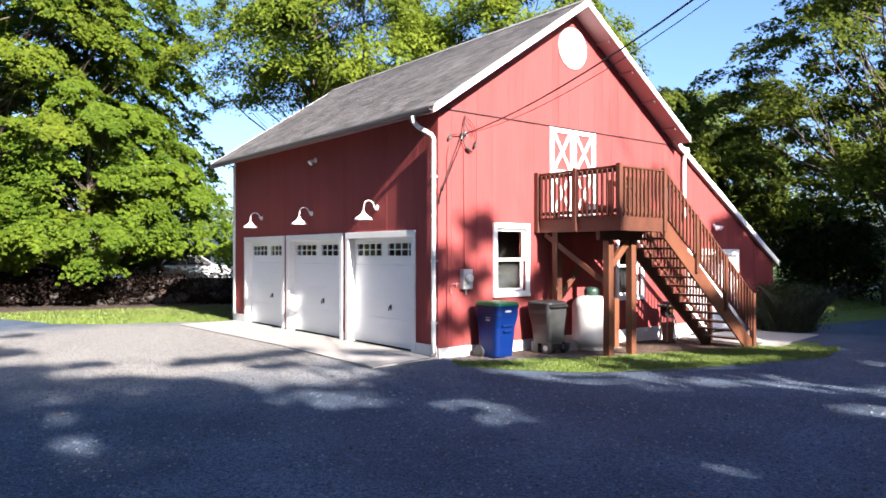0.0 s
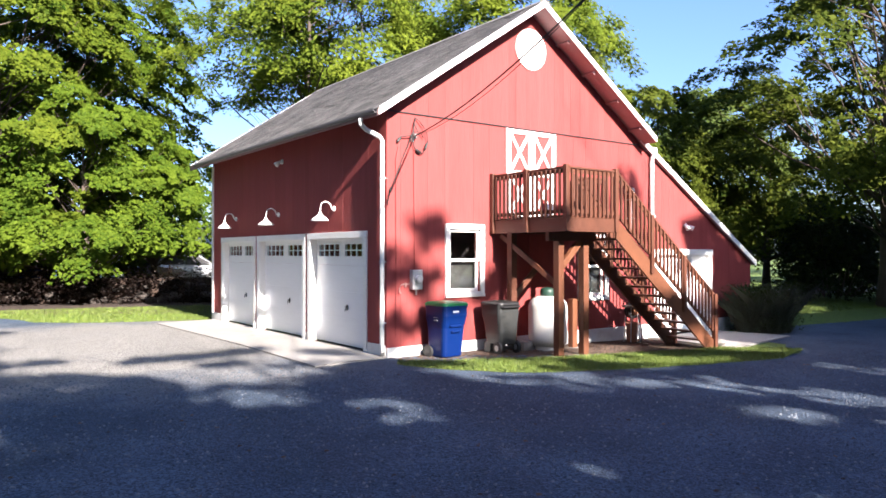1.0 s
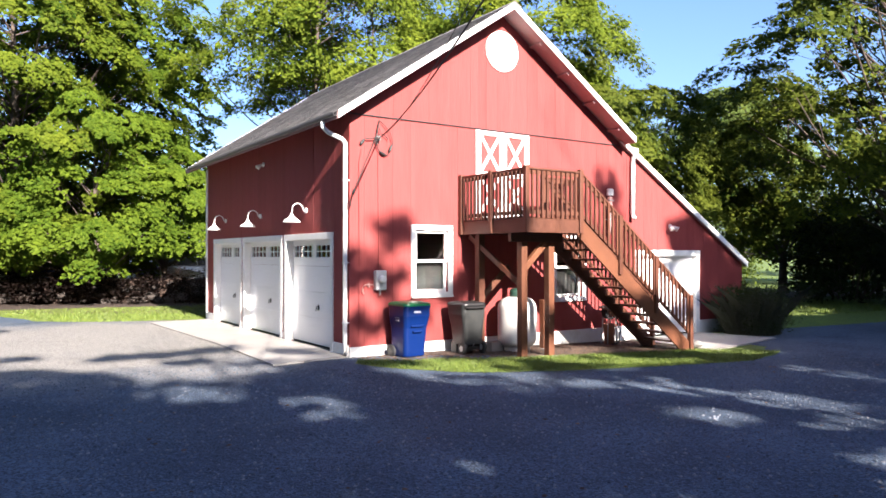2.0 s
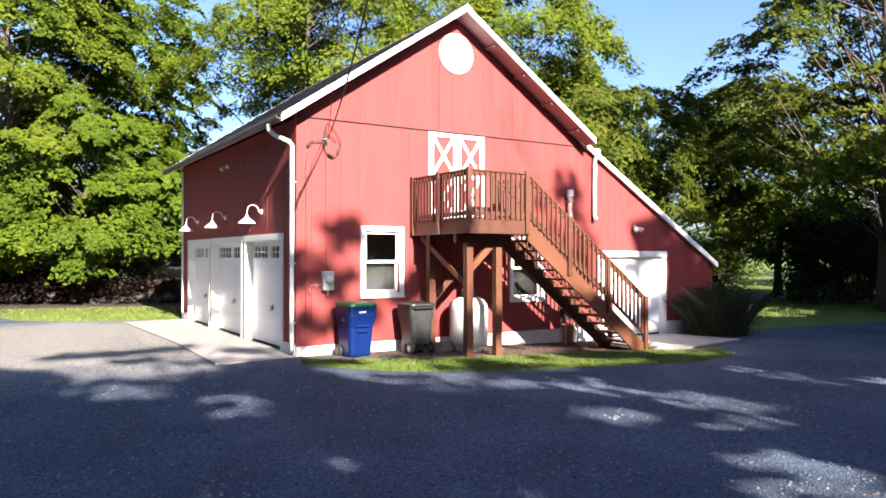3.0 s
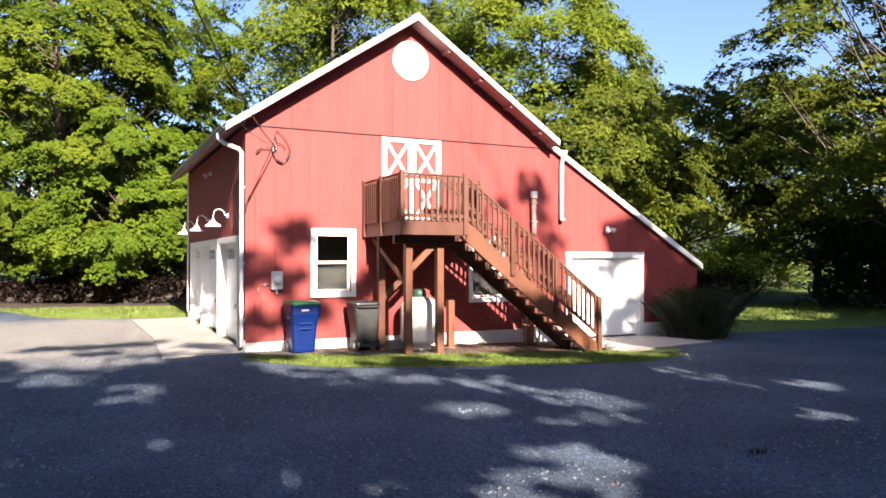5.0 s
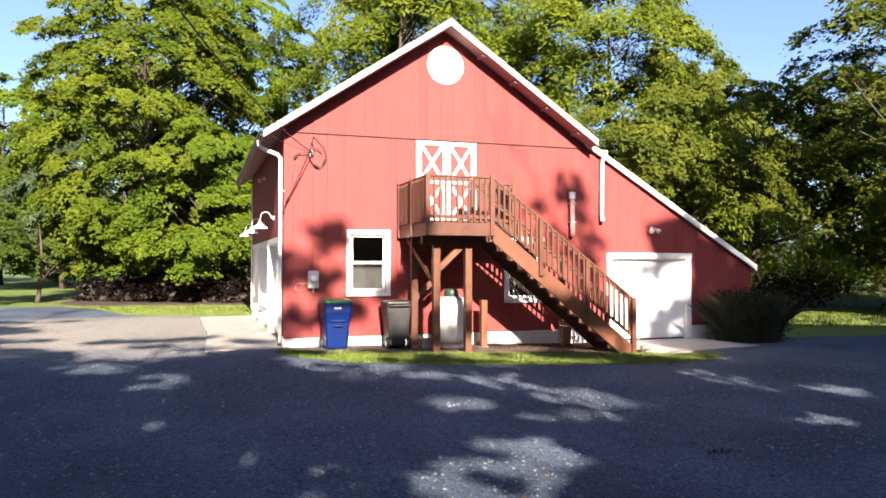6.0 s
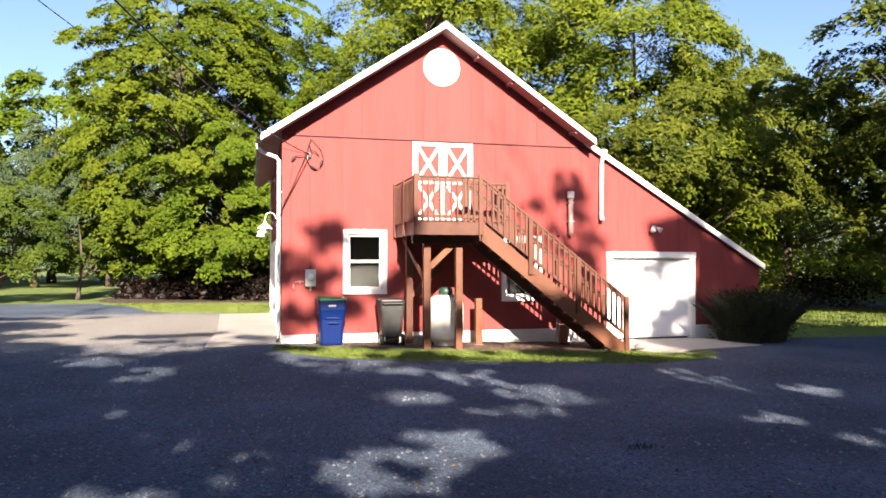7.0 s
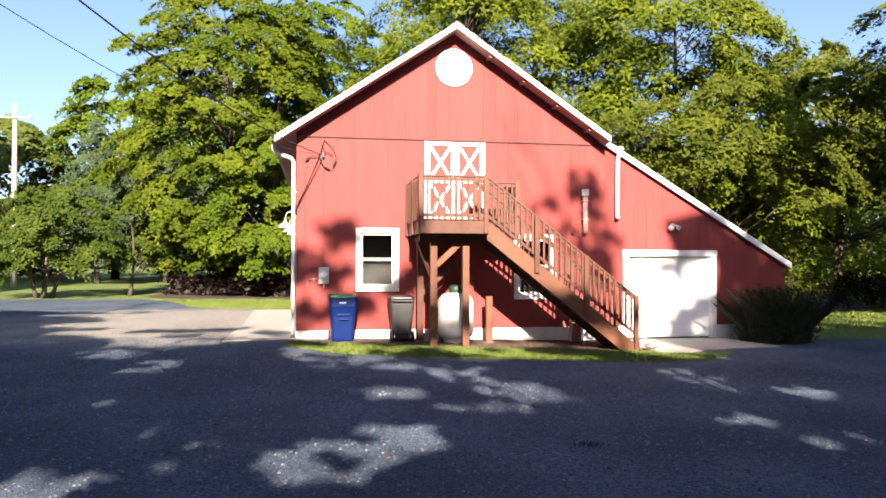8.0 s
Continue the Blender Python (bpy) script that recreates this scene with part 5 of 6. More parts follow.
def tree(kind, at, H, R, base, label, material, seed, boughs=70, sprays=10, per=60, leaf=0.18, bough=(1.0, 1.7), shape="round", trunk=0.24, aspect=0.66,
         droop=0.35, lumps=0.28, hollow=0.5, stems=1, category="tree", group="", thick=0.16, tuft=0.42, gaps=None, tiers=0.0):
    """A trunk with limbs to every bough; each bough a drooping tier of leafy sprays, with gaps between the tiers."""
    rs = np.random.RandomState(seed)
    t = thing(kind, at, label, category, group)
    C, M = crown_points(rs, boughs, R, base, H, shape, lumps, hollow)
    if tiers:
        az, out = np.arctan2(C[:, 1], C[:, 0]), np.hypot(C[:, 0], C[:, 1]) / R
        lift = 0.5 * tiers * np.sin(3 * az + seed) + 0.3 * tiers * np.sin(7 * az + 2 * seed)
        C[:, 2] = base + tiers * np.round((C[:, 2] - base - lift) / tiers) + lift - 0.7 * out * out + rs.normal(0, 0.24 * tiers, len(C))
    P, N, rad = [], [], []
    for c, m in zip(C, M):
        rb = rs.uniform(*bough) * (0.7 if c[2] > H - 1.5 else 1.0)
        for k in range(sprays):
            a, r = rs.uniform(0, 6.283), math.sqrt(rs.uniform(0, 1))
            o = np.array([math.cos(a) * r * rb, math.sin(a) * r * rb, 0.0])
            o[2] = -(m[0] * o[0] + m[1] * o[1]) * 0.75 - 0.30 * rb * r * r + rs.normal(0, 0.10) * rb
            P.append(c + o)
            N.append(m + np.array([o[0], o[1], 0]) * 0.35 / rb + rs.normal(0, 0.15, 3))
            rad.append(tuft * rb * rs.uniform(0.75, 1.3))
    P, N, rad = np.array(P), np.array(N), np.array(rad)
    N /= np.linalg.norm(N, axis=1, keepdims=True)
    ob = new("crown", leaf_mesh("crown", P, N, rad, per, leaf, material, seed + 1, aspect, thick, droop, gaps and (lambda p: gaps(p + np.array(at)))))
    ob.parent = t
    bm = B()
    tops = []
    for k in range(stems):
        a = 2 * math.pi * k / max(1, stems) + 0.4
        sp = 0.0 if stems == 1 else 0.28
        lean_out = 0.0 if stems == 1 else R * 0.45
        line, rads = [], []
        m = 9
        for i in range(m + 1):
            f = i / m
            line.append((math.cos(a) * (sp + lean_out * f) + 0.16 * math.sin(3.1 * f + seed), math.sin(a) * (sp + lean_out * f) + 0.16 * math.sin(2.3 * f + 2 * seed) * f, -0.1 + (H * 0.86 + 0.1) * f))
            rads.append(trunk * (1.35 if i == 0 else (1 - 0.88 * f)))
        tube(bm, line, rads, 9)
        tops.append(line)
    for j in range(0, len(C), 2):
        q = Vector(C[j]) - Vector((0, 0, 0.12))
        line = tops[int(rs.randint(len(tops)))]
        zb = max(base * 0.55, q.z - rs.uniform(0.45, 0.95) * math.hypot(q.x, q.y) - 0.6)
        f = min(0.92, max(0.08, zb / (H * 0.86)))
        i = int(f * 9)
        s = Vector(line[i]).lerp(Vector(line[min(9, i + 1)]), f * 9 - i)
        mid = s.lerp(q, 0.5) + Vector((0, 0, -0.06 * (q - s).length + rs.uniform(-0.1, 0.2)))
        r0 = trunk * 0.20 * (1 - 0.7 * f) + 0.008
        tube(bm, [s, s.lerp(mid, 0.5) + Vector(rs.uniform(-0.08, 0.08, 3)), mid, mid.lerp(q, 0.55) + Vector(rs.uniform(-0.1, 0.1, 3)), q], [r0, r0 * 0.8, r0 * 0.6, r0 * 0.35, 0.008], 5, cap=False)
        for b in range(1):
            w = Vector(P[j * sprays + b])
            tube(bm, [mid.lerp(q, 0.4), mid.lerp(w, 0.6), w], [r0 * 0.35, 0.012, 0.005], 4, cap=False)
    part("trunk", bm, BARK, t, smooth=True)
    return t


# big maples behind the drive
def in_any(spots, a, b):
    k = np.zeros(len(a), bool)
    for cx, cy, rx, ry in spots:
        k |= ((a - cx) / rx) ** 2 + ((b - cy) / ry) ** 2 < 1
    return k


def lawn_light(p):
    """Leaves to cut from a crown so that the sun reaches the lawn and the bush behind it."""
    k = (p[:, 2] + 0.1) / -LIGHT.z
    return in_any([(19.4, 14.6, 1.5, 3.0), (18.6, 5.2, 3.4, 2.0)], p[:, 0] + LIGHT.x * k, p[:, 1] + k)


tree("maple_tree", (-4.2, 23.4, 0), 16.4, 5.9, 1.9, "large green maple with layered boughs by the lawn", MAPLEGOLD, 101, tiers=1.0, boughs=290, sprays=9, per=56, leaf=0.19, trunk=0.30, lumps=0.32, bough=(0.7, 1.35), thick=0.09, tuft=0.38, hollow=0.4)
tree("maple_tree", (0.2, 28.0, 0), 17.5, 5.2, 2.6, "tall green maple behind the barn", MAPLE, 102, tiers=1.1, boughs=210, sprays=9, per=54, leaf=0.20, trunk=0.32, lumps=0.35, bough=(0.7, 1.4), thick=0.09, tuft=0.38, hollow=0.5)
tree("maple_tree", (-1.4, 19.4, 0), 8.0, 3.8, 1.9, "young bright green maple over the stone bank", MAPLE, 103, tiers=0.8, boughs=92, sprays=9, per=58, leaf=0.17, trunk=0.15, bough=(0.6, 1.1), lumps=0.36, thick=0.09, tuft=0.38)
tree("maple_tree", (1.3, 19.8, 0), 6.4, 2.3, 2.5, "bright green maple behind the barn corner", MAPLE, 104, tiers=0.8, boughs=52, sprays=9, per=56, leaf=0.17, trunk=0.15, bough=(0.6, 1.1), lumps=0.4, thick=0.09, tuft=0.38)
# tall loose walnuts over the roof
tree("walnut_tree", (7.6, 19.0, 0), 17.5, 5.2, 9.6, "tall airy walnut tree rising over the roof", WALNUT, 111, boughs=80, per=62, leaf=0.23, aspect=0.45, trunk=0.30, lumps=0.4, droop=0.8, thick=0.25)
tree("walnut_tree", (16.2, 14.0, 0), 15.5, 5.4, 2.5, "airy light green walnut tree behind the lean-to", WALNUT, 112, boughs=145, per=62, leaf=0.25, aspect=0.45, trunk=0.30, lumps=0.3, droop=0.8, thick=0.25)
tree("walnut_tree", (12.2, 22.0, 0), 18.0, 6.0, 8.0, "tall walnut tree behind the barn", WALNUT, 113, boughs=100, per=60, leaf=0.24, aspect=0.45, trunk=0.30, lumps=0.3, droop=0.8, thick=0.25)
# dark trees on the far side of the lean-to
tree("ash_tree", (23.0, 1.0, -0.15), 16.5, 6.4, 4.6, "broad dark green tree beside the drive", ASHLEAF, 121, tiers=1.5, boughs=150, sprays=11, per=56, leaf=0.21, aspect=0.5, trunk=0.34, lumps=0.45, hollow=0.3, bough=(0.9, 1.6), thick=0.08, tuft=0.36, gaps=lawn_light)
# next tree stays out of sight, added only to shade the east side
tree("ash_tree", (27.5, -6.0, -0.15), 9.0, 4.6, 1.0, "dark green tree beside the drive", DEEP, 122, boughs=56, per=48, leaf=0.27, aspect=0.55, trunk=0.30)
tree("ash_tree", (16.4, 10.4, -0.15), 10.5, 4.4, 4.0, "loose dark green tree behind the lean-to", ASHLEAF, 123, tiers=1.3, boughs=52, sprays=11, per=60, leaf=0.22, aspect=0.42, trunk=0.2, bough=(0.8, 1.5), lumps=0.6, hollow=0.3, droop=0.8, thick=0.12, tuft=0.36)
tree("ash_tree", (29.6, 9.4, -0.15), 10.5, 4.8, 3.0, "dark leafy tree beyond the lawn", ASHLEAF, 124, tiers=1.4, boughs=76, sprays=11, per=46, leaf=0.24, aspect=0.5, trunk=0.22, lumps=0.5, thick=0.1, tuft=0.36)
tree("ash_tree", (23.6, 12.8, -0.15), 10.0, 4.8, 4.8, "dark spreading tree beyond the lane", ASHLEAF, 125, tiers=1.3, boughs=70, sprays=11, per=46, leaf=0.24, aspect=0.5, trunk=0.26, lumps=0.5, thick=0.1, tuft=0.36)
# far side of the drive: orchard tree, pine, taller trees
tree("orchard_tree", (-11.4, 18.6, 0), 4.9, 2.5, 1.2, "low many-stemmed orchard tree on the lawn", PEAR, 131, boughs=56, sprays=8, per=54, leaf=0.15, trunk=0.09, stems=4, bough=(0.5, 0.9))
tree("orchard_tree", (-8.3, 20.2, 0), 4.2, 1.6, 1.7, "small orchard tree on the lawn", PEAR, 132, boughs=18, sprays=8, per=46, leaf=0.15, trunk=0.10, bough=(0.5, 0.8))
tree("pine_tree", (-14.8, 38.0, 0), 11.5, 3.8, 2.0, "blue-green pine on the far lawn", PINE, 141, boughs=110, sprays=8, per=40, leaf=0.34, aspect=0.2, trunk=0.20, shape="cone", bough=(0.7, 1.2), thick=0.3)
tree("pine_tree", (-10.2, 39.0, 0), 13.2, 4.0, 2.0, "blue-green pine on the far lawn", PINE, 142, boughs=110, sprays=8, per=40, leaf=0.34, aspect=0.2, trunk=0.20, shape="cone", bough=(0.7, 1.2), thick=0.3)
tree("lime_tree", (-16.5, 50.0, 0), 17.0, 6.4, 2.0, "tall tree at the end of the lawn", MAPLE, 143, boughs=80, per=42, leaf=0.40, trunk=0.3, bough=(1.3, 2.2))
tree("lime_tree", (40.0, 20.0, 0), 13.5, 6.0, 1.0, "broad tree beyond the lane", FARLEAF, 146, boughs=70, per=42, leaf=0.36, trunk=0.3, bough=(1.3, 2.2))
tree("lime_tree", (45.0, 42.0, 0), 21.0, 7.4, 2.0, "tall tree far behind the barn", ASHLEAF, 148, boughs=120, per=46, leaf=0.36, trunk=0.3, bough=(1.2, 2.2), lumps=0.45)
tree("lime_tree", (46.0, 6.0, 0), 14.0, 6.4, 1.0, "broad tree beyond the lane", FARLEAF, 147, boughs=70, per=42, leaf=0.36, trunk=0.3, bough=(1.3, 2.2))
tree("lime_tree", (-25.0, 47.0, 0), 13.5, 5.6, 1.5, "broad tree at the end of the lawn", FARLEAF, 145, boughs=60, per=42, leaf=0.40, trunk=0.3, bough=(1.3, 2.2))
tree("lime_tree", (-7.0, 46.0, 0), 17.5, 6.4, 2.0, "tall tree at the end of the lawn", MAPLE, 144, boughs=80, per=42, leaf=0.40, trunk=0.3, bough=(1.3, 2.2))

# unseen trees added behind and beside the drive; crowns cut to leave set sun patches
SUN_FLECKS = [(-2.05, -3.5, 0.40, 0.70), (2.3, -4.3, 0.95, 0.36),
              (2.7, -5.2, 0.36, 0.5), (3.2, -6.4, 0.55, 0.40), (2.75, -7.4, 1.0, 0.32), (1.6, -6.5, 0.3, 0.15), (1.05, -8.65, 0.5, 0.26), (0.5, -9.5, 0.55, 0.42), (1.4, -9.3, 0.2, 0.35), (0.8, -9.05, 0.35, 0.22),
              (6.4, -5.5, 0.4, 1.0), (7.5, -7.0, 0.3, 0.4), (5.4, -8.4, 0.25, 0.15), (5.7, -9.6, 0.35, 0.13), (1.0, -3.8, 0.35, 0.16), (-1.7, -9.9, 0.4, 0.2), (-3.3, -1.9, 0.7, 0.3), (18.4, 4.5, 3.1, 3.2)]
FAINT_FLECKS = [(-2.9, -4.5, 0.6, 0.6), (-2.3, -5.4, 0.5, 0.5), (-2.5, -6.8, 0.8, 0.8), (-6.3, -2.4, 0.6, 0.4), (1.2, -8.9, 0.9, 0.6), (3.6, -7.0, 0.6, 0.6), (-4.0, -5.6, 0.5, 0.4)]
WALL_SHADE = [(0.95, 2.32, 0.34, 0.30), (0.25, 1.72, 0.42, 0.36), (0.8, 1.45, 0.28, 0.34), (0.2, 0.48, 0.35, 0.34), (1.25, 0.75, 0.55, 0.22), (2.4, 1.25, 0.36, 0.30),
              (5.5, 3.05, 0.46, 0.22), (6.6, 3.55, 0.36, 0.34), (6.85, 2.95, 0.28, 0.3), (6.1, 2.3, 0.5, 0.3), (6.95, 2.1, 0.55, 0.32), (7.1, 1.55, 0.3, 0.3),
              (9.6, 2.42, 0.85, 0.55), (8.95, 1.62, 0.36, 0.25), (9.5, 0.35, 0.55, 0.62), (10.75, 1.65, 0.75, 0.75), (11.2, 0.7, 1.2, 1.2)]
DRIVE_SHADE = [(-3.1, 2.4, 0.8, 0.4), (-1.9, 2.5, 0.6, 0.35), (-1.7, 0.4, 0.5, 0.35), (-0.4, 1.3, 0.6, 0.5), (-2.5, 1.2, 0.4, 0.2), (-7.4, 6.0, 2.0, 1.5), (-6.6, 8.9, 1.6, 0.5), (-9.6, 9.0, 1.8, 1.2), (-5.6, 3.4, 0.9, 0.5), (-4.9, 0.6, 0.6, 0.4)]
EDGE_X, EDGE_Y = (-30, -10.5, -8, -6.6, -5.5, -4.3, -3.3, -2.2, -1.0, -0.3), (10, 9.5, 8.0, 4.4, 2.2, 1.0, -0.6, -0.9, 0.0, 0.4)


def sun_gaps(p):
    """Leaves to cut from the unseen trees: where the light through p reaches a patch of drive or wall set to be sunny.
    """
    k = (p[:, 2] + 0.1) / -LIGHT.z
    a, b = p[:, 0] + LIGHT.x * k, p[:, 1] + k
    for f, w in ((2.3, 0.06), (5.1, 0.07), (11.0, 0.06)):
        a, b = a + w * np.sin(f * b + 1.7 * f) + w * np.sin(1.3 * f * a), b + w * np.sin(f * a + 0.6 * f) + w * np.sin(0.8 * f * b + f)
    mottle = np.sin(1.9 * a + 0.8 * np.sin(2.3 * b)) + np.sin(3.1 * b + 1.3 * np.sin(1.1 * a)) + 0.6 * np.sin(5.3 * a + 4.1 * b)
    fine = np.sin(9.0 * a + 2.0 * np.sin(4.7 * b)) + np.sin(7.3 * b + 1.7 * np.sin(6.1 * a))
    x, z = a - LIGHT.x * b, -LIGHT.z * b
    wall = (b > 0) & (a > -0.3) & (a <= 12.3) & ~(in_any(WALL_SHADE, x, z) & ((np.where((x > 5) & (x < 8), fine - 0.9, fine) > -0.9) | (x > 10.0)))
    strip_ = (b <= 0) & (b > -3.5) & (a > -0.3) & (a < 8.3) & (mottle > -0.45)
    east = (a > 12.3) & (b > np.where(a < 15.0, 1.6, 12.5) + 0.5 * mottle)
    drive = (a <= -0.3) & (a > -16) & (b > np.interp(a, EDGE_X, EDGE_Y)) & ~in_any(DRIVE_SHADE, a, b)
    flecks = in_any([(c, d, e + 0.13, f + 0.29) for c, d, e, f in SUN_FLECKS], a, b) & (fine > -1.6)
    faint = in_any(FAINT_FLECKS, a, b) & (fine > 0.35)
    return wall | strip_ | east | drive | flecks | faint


SOUTH = [(-28.9, -25, 18, 6.0, 2.4, 60), (-22.0, -26, 20, 5.6, 2.4, 70), (-14.5, -27, 26, 5.2, 2.4, 95), (-9.6, -30, 29, 5.0, 2.4, 110), (-4.6, -27, 19, 4.8, 2.4, 80), (0.4, -30, 20, 4.8, 2.4, 80),
         (4.4, -27, 21, 4.8, 2.4, 95), (8.8, -30, 23, 4.8, 2.4, 110), (12.4, -27, 21, 4.8, 2.4, 95), (20.1, -25, 16.4, 5.6, 2.4, 74), (27.0, -24, 17.0, 5.8, 2.4, 74), (-12.0, -21, 17.0, 4.4, 2.2, 70), (-4.0, -21, 9.6, 3.4, 2.4, 40),
         (1.5, -22, 9.4, 3.4, 2.6, 40), (7.6, -21.5, 9.0, 3.8, 2.6, 48), (12.5, -18.0, 10.0, 4.6, 3.0, 56), (16.5, -20, 12.0, 5.0, 3.0, 56), (15.5, -13.5, 13.0, 4.6, 2.3, 80), (21.5, -12.0, 13.6, 4.8, 1.5, 90), (26.8, -10.5, 13.0, 4.4, 1.5, 70), (27.5, -16, 15.0, 5.0, 2.0, 70), (32.5, -9.5, 13.0, 4.8, 1.5, 70),
         # the western rows are made up, to keep sky light off the garage wall
         (36.0, -11, 14.0, 5.2, 2.0, 50), (-22, -14, 24, 5.6, 1.0, 120), (-23.5, -4.5, 26, 5.6, 1.0, 140), (-24.0, 5.0, 26, 5.6, 1.0, 140), (-24.5, 14, 25, 5.6, 1.0, 120), (-31, 0, 25, 6.0, 1.0, 80), (-31, 11, 24, 6.0, 1.0, 80)]
for i, (x, y, h, r, b, n) in enumerate(SOUTH):
    tree("roadside_tree", (x, y, gz(x)), h, r, b, "tall leafy unseen tree added to shade the drive and block sky", DEEP, 200 + i, boughs=n, sprays=9, per=28 if x > -20 else 34, leaf=0.36 if x > -20 else 0.40, trunk=0.24, bough=(1.0, 2.0), lumps=0.3, hollow=0.15, gaps=sun_gaps)


# ---- stone bank, cars, shed, pole, shrubs, woods ----
bank = thing("stone_bank", (0, 0, 0), "low dark field-stone wall under the trees", "stone wall")
rnd = random.Random(5)
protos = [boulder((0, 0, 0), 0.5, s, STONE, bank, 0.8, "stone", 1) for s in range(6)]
line = [(-6.6, 21.0), (-4.6, 20.0), (-1.0, 18.4), (4.4, 15.8)]
count = 0
for (xa, ya), (xb, yb) in zip(line, line[1:]):
    L_ = math.hypot(xb - xa, yb - ya)
    for lay in range(3):
        s = rnd.uniform(0, 0.3)
        while s < L_:
            r = rnd.uniform(0.20, 0.36) * (1 - 0.08 * lay)
            f = s / L_
            m = Matrix.LocRotScale((xa + (xb - xa) * f + rnd.uniform(-0.08, 0.08), ya + (yb - ya) * f + 0.10 * lay + rnd.uniform(-0.1, 0.1), 0.10 + lay * 0.26 + rnd.uniform(-0.12, 0.12)), Euler((rnd.uniform(-0.3, 0.3), rnd.uniform(-0.3, 0.3), rnd.uniform(0, 6))), (r * rnd.uniform(1.4, 2.4), r * 1.7, r * rnd.uniform(1.0, 1.8)))
            if count < len(protos):
                protos[count].matrix_basis = m
            else:
                twin(protos[count % 6], bank, m)
            count += 1
            s += r * rnd.uniform(1.4, 2.6)
part("earth_fill", prism(B(), [(-6.7, 21.4, -0.1), (-4.5, 20.3, -0.1), (-0.9, 18.7, -0.1), (4.5, 16.1, -0.1), (5.2, 17.2, -0.1), (-0.3, 19.9, -0.1), (-3.8, 21.4, -0.1), (-6.1, 22.6, -0.1)], (0, 0, 1.0)), MULCH, bank)
sheet("woodland_floor", [(-5.5, 15.6), (-2.6, 13.6), (0.2, 11.6), (3.5, 10.6), (9, 12), (10, 19), (3, 24), (-6.5, 24.5), (-7.6, 20)], 0.01, MULCH, "dark leaf litter under the maples", wobble=0.25, seed=9)


def shrub(name, P, N, rad, per, leaf, material, label, seed, category="shrub", aspect=0.5, kind=""):
    ob = new(name, leaf_mesh(name, P, N, rad, per, leaf, material, seed, aspect, 0.35, 0.5))
    return tagged(ob, label, category, kind=kind)


rs = np.random.RandomState(61)
n = 300
f = rs.uniform(0, 1, n)
P = np.stack([-6.4 + 11.0 * f + rs.normal(0, 0.3, n), 20.9 - 5.0 * f + rs.normal(0, 0.6, n), rs.uniform(0.1, 1.25, n)], 1)
N = np.tile([[0, -0.3, 0.95]], (n, 1)) + rs.normal(0, 0.3, (n, 3))
N /= np.linalg.norm(N, axis=1, keepdims=True)
shrub("hedgerow", P, N, rs.uniform(0.25, 0.5, n), 30, 0.13, SHADETHORN, "undergrowth along the stone wall, coloured dark for tree shade", 62, kind="stuff")


def car(at, turn, paint, label):
    c = thing("car", at, label, "car", "parked cars", turn)
    prof = [(-2.15, 0.35), (-2.2, 0.62), (-2.1, 0.86), (-1.35, 0.95), (-0.75, 1.42), (0.75, 1.46), (1.45, 1.02), (2.1, 0.92), (2.22, 0.6), (2.15, 0.35)]
    bm = B()
    a = [bm.verts.new((x, -0.88 if z < 1 else -0.68, z)) for x, z in prof]
    b = [bm.verts.new((x, 0.88 if z < 1 else 0.68, z)) for x, z in prof]
    bm.faces.new(a)
    bm.faces.new(b[::-1])
    for i in range(len(a)):
        j = (i + 1) % len(a)
        bm.faces.new((a[j], a[i], b[i], b[j]))
    bmesh.ops.recalc_face_normals(bm, faces=list(bm.faces))
    part("body", bm, paint, c)
    for s in (-1, 1):
        prism_pts = [(-1.15, s * 0.86, 1.0), (-0.70, s * 0.70, 1.36), (0.0, s * 0.70, 1.39), (0.0, s * 0.86, 1.0)]
        part("side_window", prism(B(), prism_pts, (0, s * 0.02, 0)), DARKIN, c)
        prism_pts = [(0.06, s * 0.86, 1.0), (0.06, s * 0.70, 1.39), (0.72, s * 0.70, 1.38), (1.3, s * 0.86, 1.02)]
        part("side_window", prism(B(), prism_pts, (0, s * 0.02, 0)), DARKIN, c)
        for x in (-1.35, 1.38):
            w = part("wheel", tube(B(), [(x, s * 0.74, 0.32), (x, s * 0.92, 0.32)], 0.32, 24), BLACK, c)
            part("rim", tube(B(), [(x, s * 0.80, 0.32), (x, s * 0.935, 0.32)], 0.19, 16), GALV, w)
    part("windscreen", prism(B(), [(-1.33, -0.66, 0.985), (-0.80, -0.60, 1.405), (-0.80, 0.60, 1.405), (-1.33, 0.66, 0.985)], (-0.015, 0, 0.02)), DARKIN, c)
    return c


CARBLUE = surface("car_paint_blue", (0.03, 0.05, 0.16), 0.25, var=0.03, bump=0, coat=1.0)
CARSILVER = surface("car_paint_silver", (0.40, 0.41, 0.43), 0.3, metal=0.4, var=0.03, bump=0, coat=1.0)
car((-2.2, 26.5, 0.35), 8, CARBLUE, "dark blue car parked under the trees")
car((3.4, 24.3, 0.35), 4, CARSILVER, "silver car parked under the trees")
lot = sheet("parking_strip", [(-5, 25.2), (14, 22.2), (14, 27.0), (-5, 29.5)], 0.38, ASPHALT, "grey parking strip behind the trees", skirt=0.5)

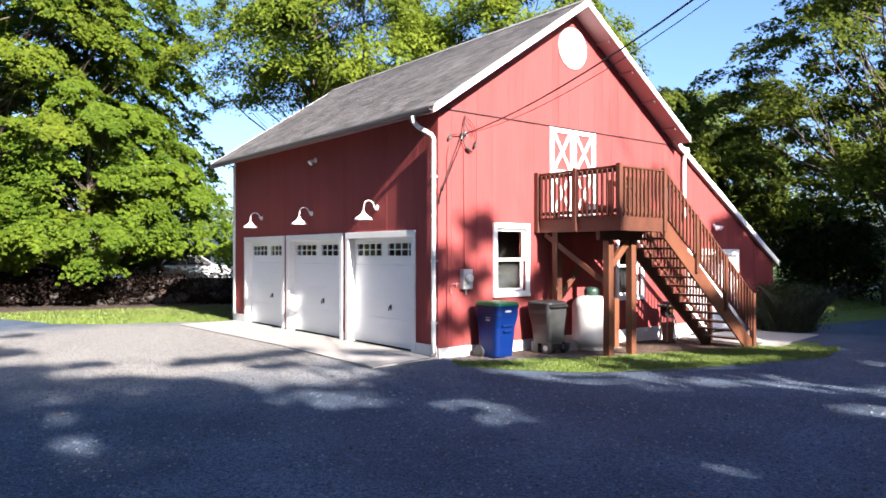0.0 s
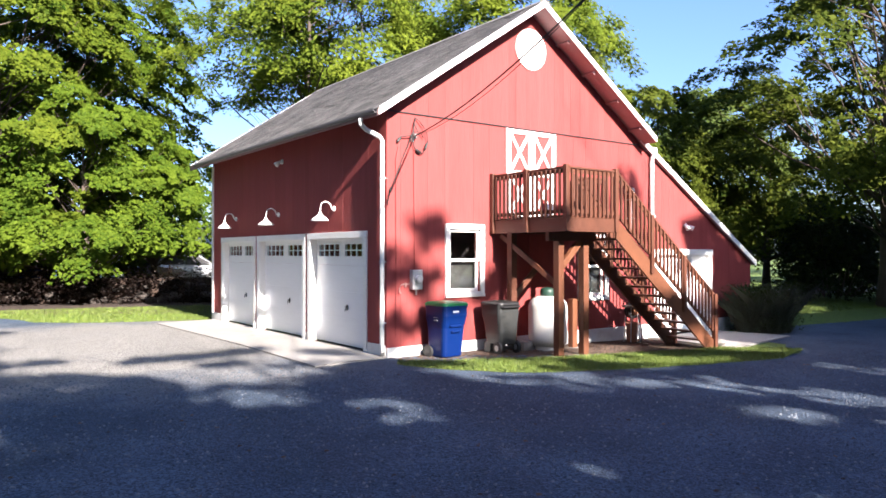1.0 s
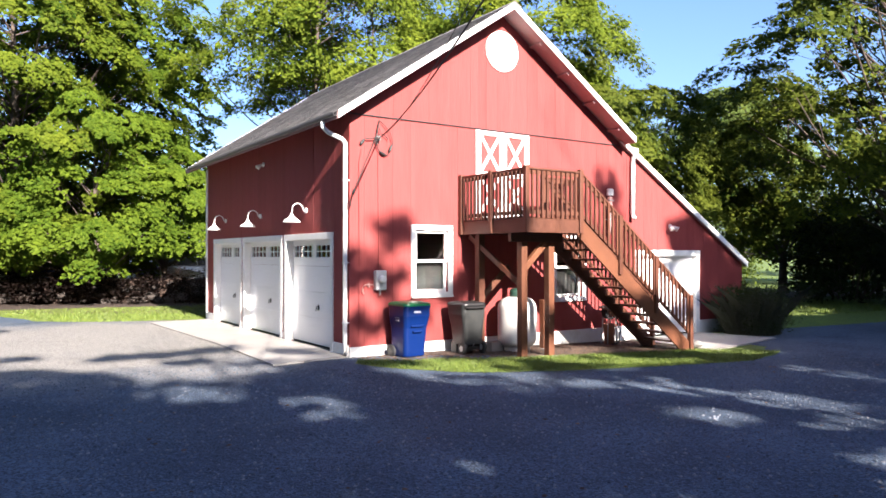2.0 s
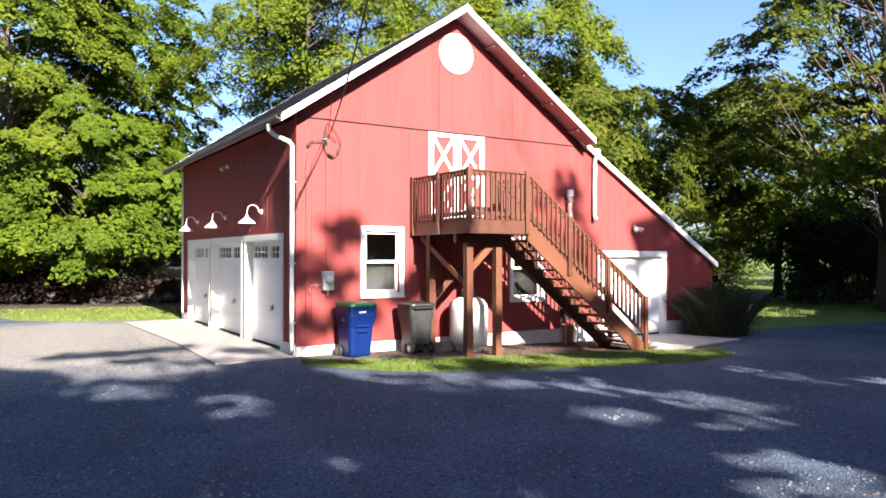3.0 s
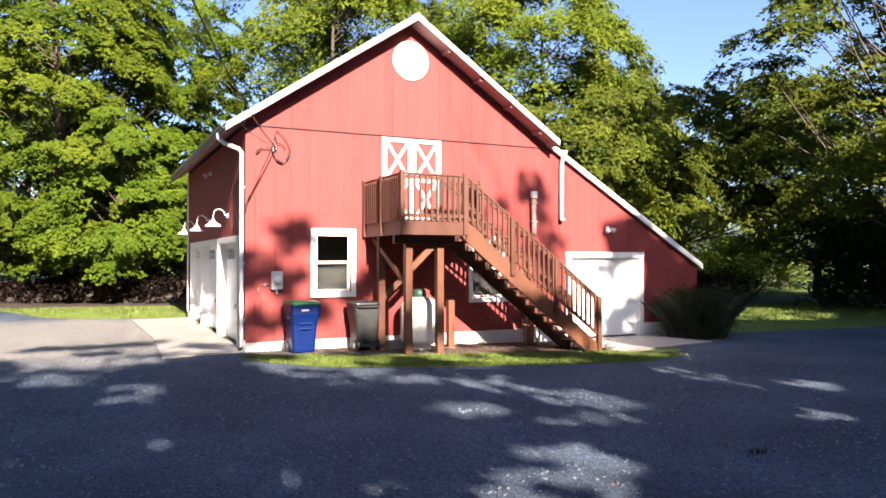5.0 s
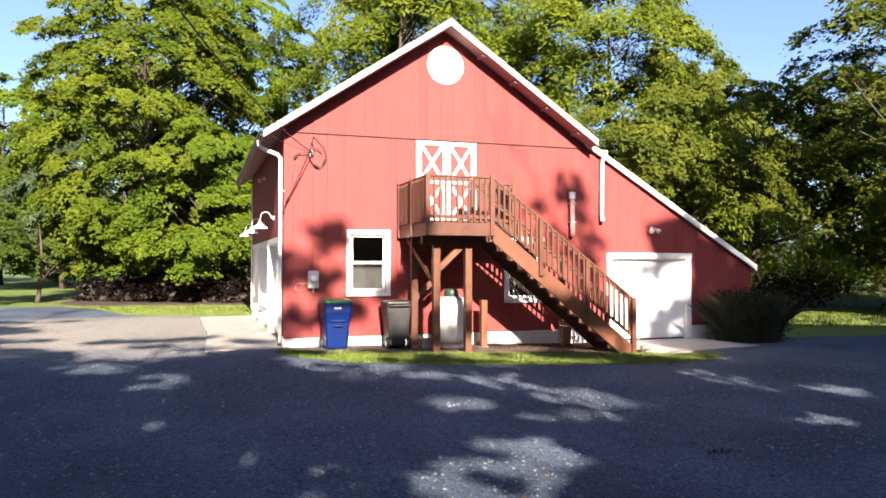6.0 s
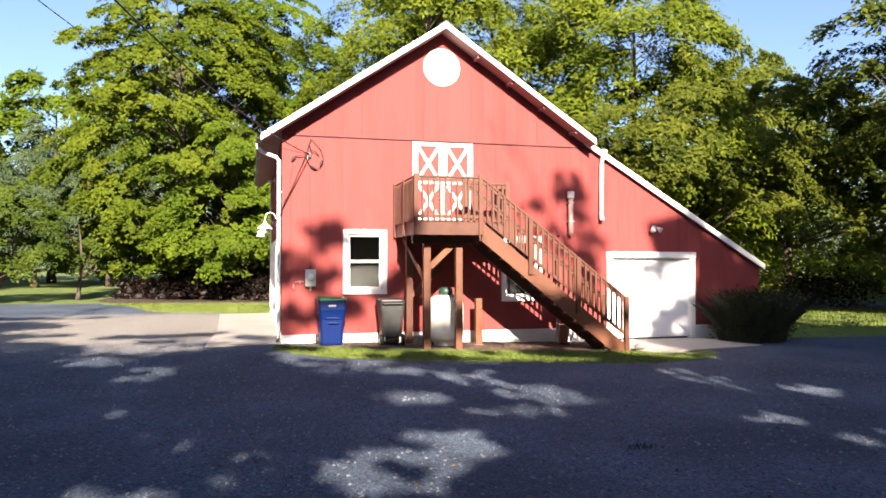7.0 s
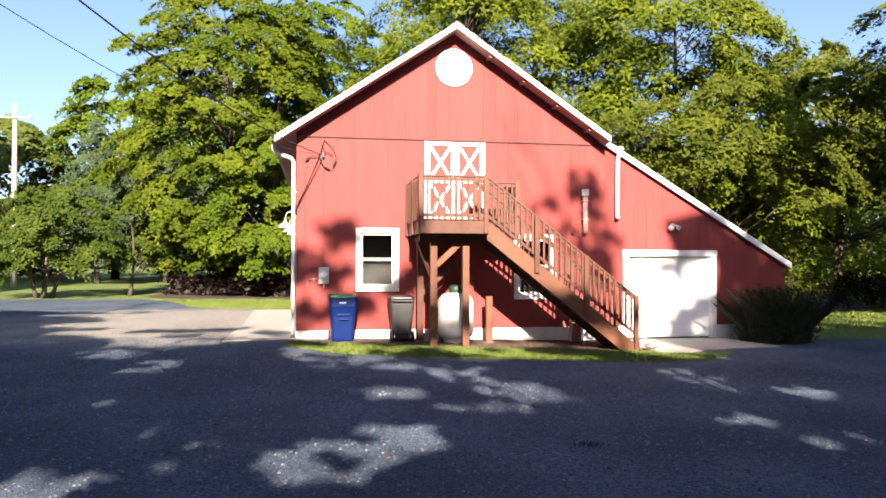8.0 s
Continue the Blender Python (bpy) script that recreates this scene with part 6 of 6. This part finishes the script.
shed = thing("outbuilding", (12.5, 40.0, 0), "pale low outbuilding with a light grey roof", "outbuilding", turn=-8)
part("wall", box(B(), -9, 9, 0, 6, 0, 2.6), SKIRT, shed)
part("roof", prism(B(), [(-9.4, -0.5, 2.5), (-9.4, 3, 4.0), (-9.4, 6.5, 2.5), (-9.4, 6.5, 2.35), (-9.4, 3, 3.85), (-9.4, -0.5, 2.35)], (18.8, 0, 0)), METERGREY, shed, "light grey metal roof")
for x in (-6.5, -2.2, 2.2, 6.5):
    w = part("window", ring_frame(B(), x - 0.6, x + 0.6, 0.9, 2.0, 0.08, -0.03, 0.0), WHITE, shed)
    part("pane", box(B(), x - 0.52, x + 0.52, -0.012, -0.004, 0.98, 1.92), DARKIN, w)

pole = thing("utility_pole", (-16.2, 27.6, 0), "weathered wooden utility pole with a crossarm", "utility pole")
part("shaft", tube(B(), [(0, 0, -0.2), (0, 0, 5), (0, 0, 10.4)], [0.16, 0.14, 0.11], 14), POLE, pole, smooth=True)
part("crossarm", box(B(), -0.9, 0.9, -0.16, -0.06, 9.55, 9.67, 0.01), POLE, pole)
for x in (-0.8, 0.8):
    part("insulator", lathe(B(), [(0.03, 9.67), (0.05, 9.71), (0.03, 9.75), (0.045, 9.79), (0.0, 9.82)], 10, (x, -0.11, 0)), PIPE, pole)
for i, e in enumerate((end1, end2)):
    pl = thing("utility_pole", (e[0], e[1] - 0.15, gz(e[0])), "weathered wooden utility pole behind the drive", "utility pole")
    part("shaft", tube(B(), [(0, 0, -0.2), (0, 0, e[2] * 0.5), (0, 0, e[2] + 0.5)], [0.16, 0.14, 0.11], 12), POLE, pl, smooth=True)
yard = thing("utility_pole", (28.5, 26.0, 0), "pale pole beyond the far shrubs", "utility pole")
part("shaft", tube(B(), [(0, 0, -0.2), (0, 0, 4.6)], [0.13, 0.10], 10), POLE, yard, smooth=True)

# reedy shrub at the lean-to corner
rs = np.random.RandomState(71)
n = 3400
r = 0.75 * np.sqrt(rs.uniform(0, 1, n))
a = rs.uniform(0, 6.283, n)
x, y = 11.0 + 1.1 * r * np.cos(a), -0.85 + 0.8 * r * np.sin(a)
bush = thing("corner_shrub", (0, 0, 0), "dark reedy shrub at the corner of the lean-to", "shrub")
ob = new("reed_clump", blades("reed_clump", x, y, gz_arr(x), 1.2, 0.005, REED, 1.0, 72))
tagged(ob, kind="stuff").parent = bush
P = np.stack([10.95 + 0.8 * rs.normal(0, 0.6, 220), -0.85 + 0.5 * rs.normal(0, 0.6, 220), rs.uniform(0.0, 1.0, 220)], 1)
P[:, 0] = np.maximum(P[:, 0], 10.3)
N = rs.normal(0, 0.5, (220, 3)) + np.array([[0, 0, 1.0]])
N /= np.linalg.norm(N, axis=1, keepdims=True)
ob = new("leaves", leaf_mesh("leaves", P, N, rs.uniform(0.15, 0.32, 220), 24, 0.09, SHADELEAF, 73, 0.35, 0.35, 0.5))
tagged(ob, kind="stuff").parent = bush


def thicket(name, centre, size, n, per, leaf, material, label, seed, spread=(0.4, 0.9)):
    rs = np.random.RandomState(seed)
    q = rs.normal(0, 1, (n, 3))
    q /= np.linalg.norm(q, axis=1, keepdims=True)
    q *= rs.uniform(0.6, 1.05, n)[:, None]
    P = np.array(centre) + q * np.array(size)
    P = P[P[:, 2] > 0.15]
    N = (P - np.array(centre)) / np.array(size) * 0.6 + np.array([[0, 0, 0.8]]) + rs.normal(0, 0.25, P.shape)
    N /= np.linalg.norm(N, axis=1, keepdims=True)
    base = (centre[0], centre[1], 0.0)
    t = thing(name, base, label, "shrub")
    ob = new("foliage", leaf_mesh("foliage", P - np.array(base), N, rs.uniform(*spread, len(P)), per, leaf, material, seed + 1, 0.5, 0.35, 0.5))
    ob.parent = t
    bm = B()
    for k in range(14):
        q = Vector(P[k % len(P)]) - Vector(base)
        tube(bm, [(q.x * 0.35, q.y * 0.35, -0.05), (q.x * 0.6, q.y * 0.6, q.z * 0.55), q], [0.035, 0.022, 0.006], 5, cap=False)
    part("stem", bm, BARK, t)
    return t


thicket("willow_bush", (34.0, 17.5, 0.6), (4.0, 3.0, 3.0), 260, 40, 0.22, WALNUT, "sunlit yellow-green bushes beyond the lane", 81)
thicket("willow_bush", (25.0, 24.0, 0.6), (5.0, 3.0, 3.2), 300, 40, 0.22, WALNUT, "sunlit yellow-green bushes beyond the lane", 83)
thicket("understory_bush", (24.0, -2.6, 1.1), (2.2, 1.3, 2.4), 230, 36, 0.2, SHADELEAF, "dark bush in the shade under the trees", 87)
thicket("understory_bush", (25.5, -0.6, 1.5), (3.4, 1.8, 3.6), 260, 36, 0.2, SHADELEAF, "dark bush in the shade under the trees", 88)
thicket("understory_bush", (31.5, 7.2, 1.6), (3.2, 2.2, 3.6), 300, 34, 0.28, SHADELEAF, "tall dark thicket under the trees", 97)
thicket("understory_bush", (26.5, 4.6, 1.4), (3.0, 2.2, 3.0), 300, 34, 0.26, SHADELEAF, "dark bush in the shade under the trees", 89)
thicket("shrub_bank", (31.0, 25.0, 0.8), (13.0, 4.0, 4.2), 640, 36, 0.34, WALNUT, "sunlit yellow-green shrub bank beyond the lane", 95, (0.6, 1.3))
thicket("willow_bush", (20.0, 11.6, 0.4), (2.9, 1.5, 2.7), 230, 40, 0.17, WALNUT, "sunlit yellow-green bush behind the brush heap", 99)
thicket("brush_heap", (23.1, 9.7, 0.1), (2.7, 1.2, 1.2), 170, 44, 0.16, BROWNLEAF, "brown heap of dry brush on the lawn", 85)

# woods all round the horizon
rs = np.random.RandomState(91)
n = 3000
az = radians(360) * rs.uniform(0, 1, n)
D = 66 + 16 * rs.uniform(0, 1, n)
top = 11 + 3.0 * np.cos(az * 9) + 2.0 * np.cos(az * 23 + 1) + 1.2 * np.cos(az * 51)
P = np.stack([np.sin(az) * D, np.cos(az) * D - 5, top * rs.uniform(0.02, 1, n) ** 0.8], 1)
N = np.stack([-np.sin(az) * 0.5, -np.cos(az) * 0.5, 0 * az + 0.9], 1) + rs.normal(0, 0.25, (n, 3))
N /= np.linalg.norm(N, axis=1, keepdims=True)
ob = new("far_woods", leaf_mesh("far_woods", P, N, rs.uniform(0.9, 2.0, n), 30, 0.6, FARLEAF, 92, 0.6, 0.3, 0.4))
tagged(ob, "green woods along the horizon", kind="stuff")
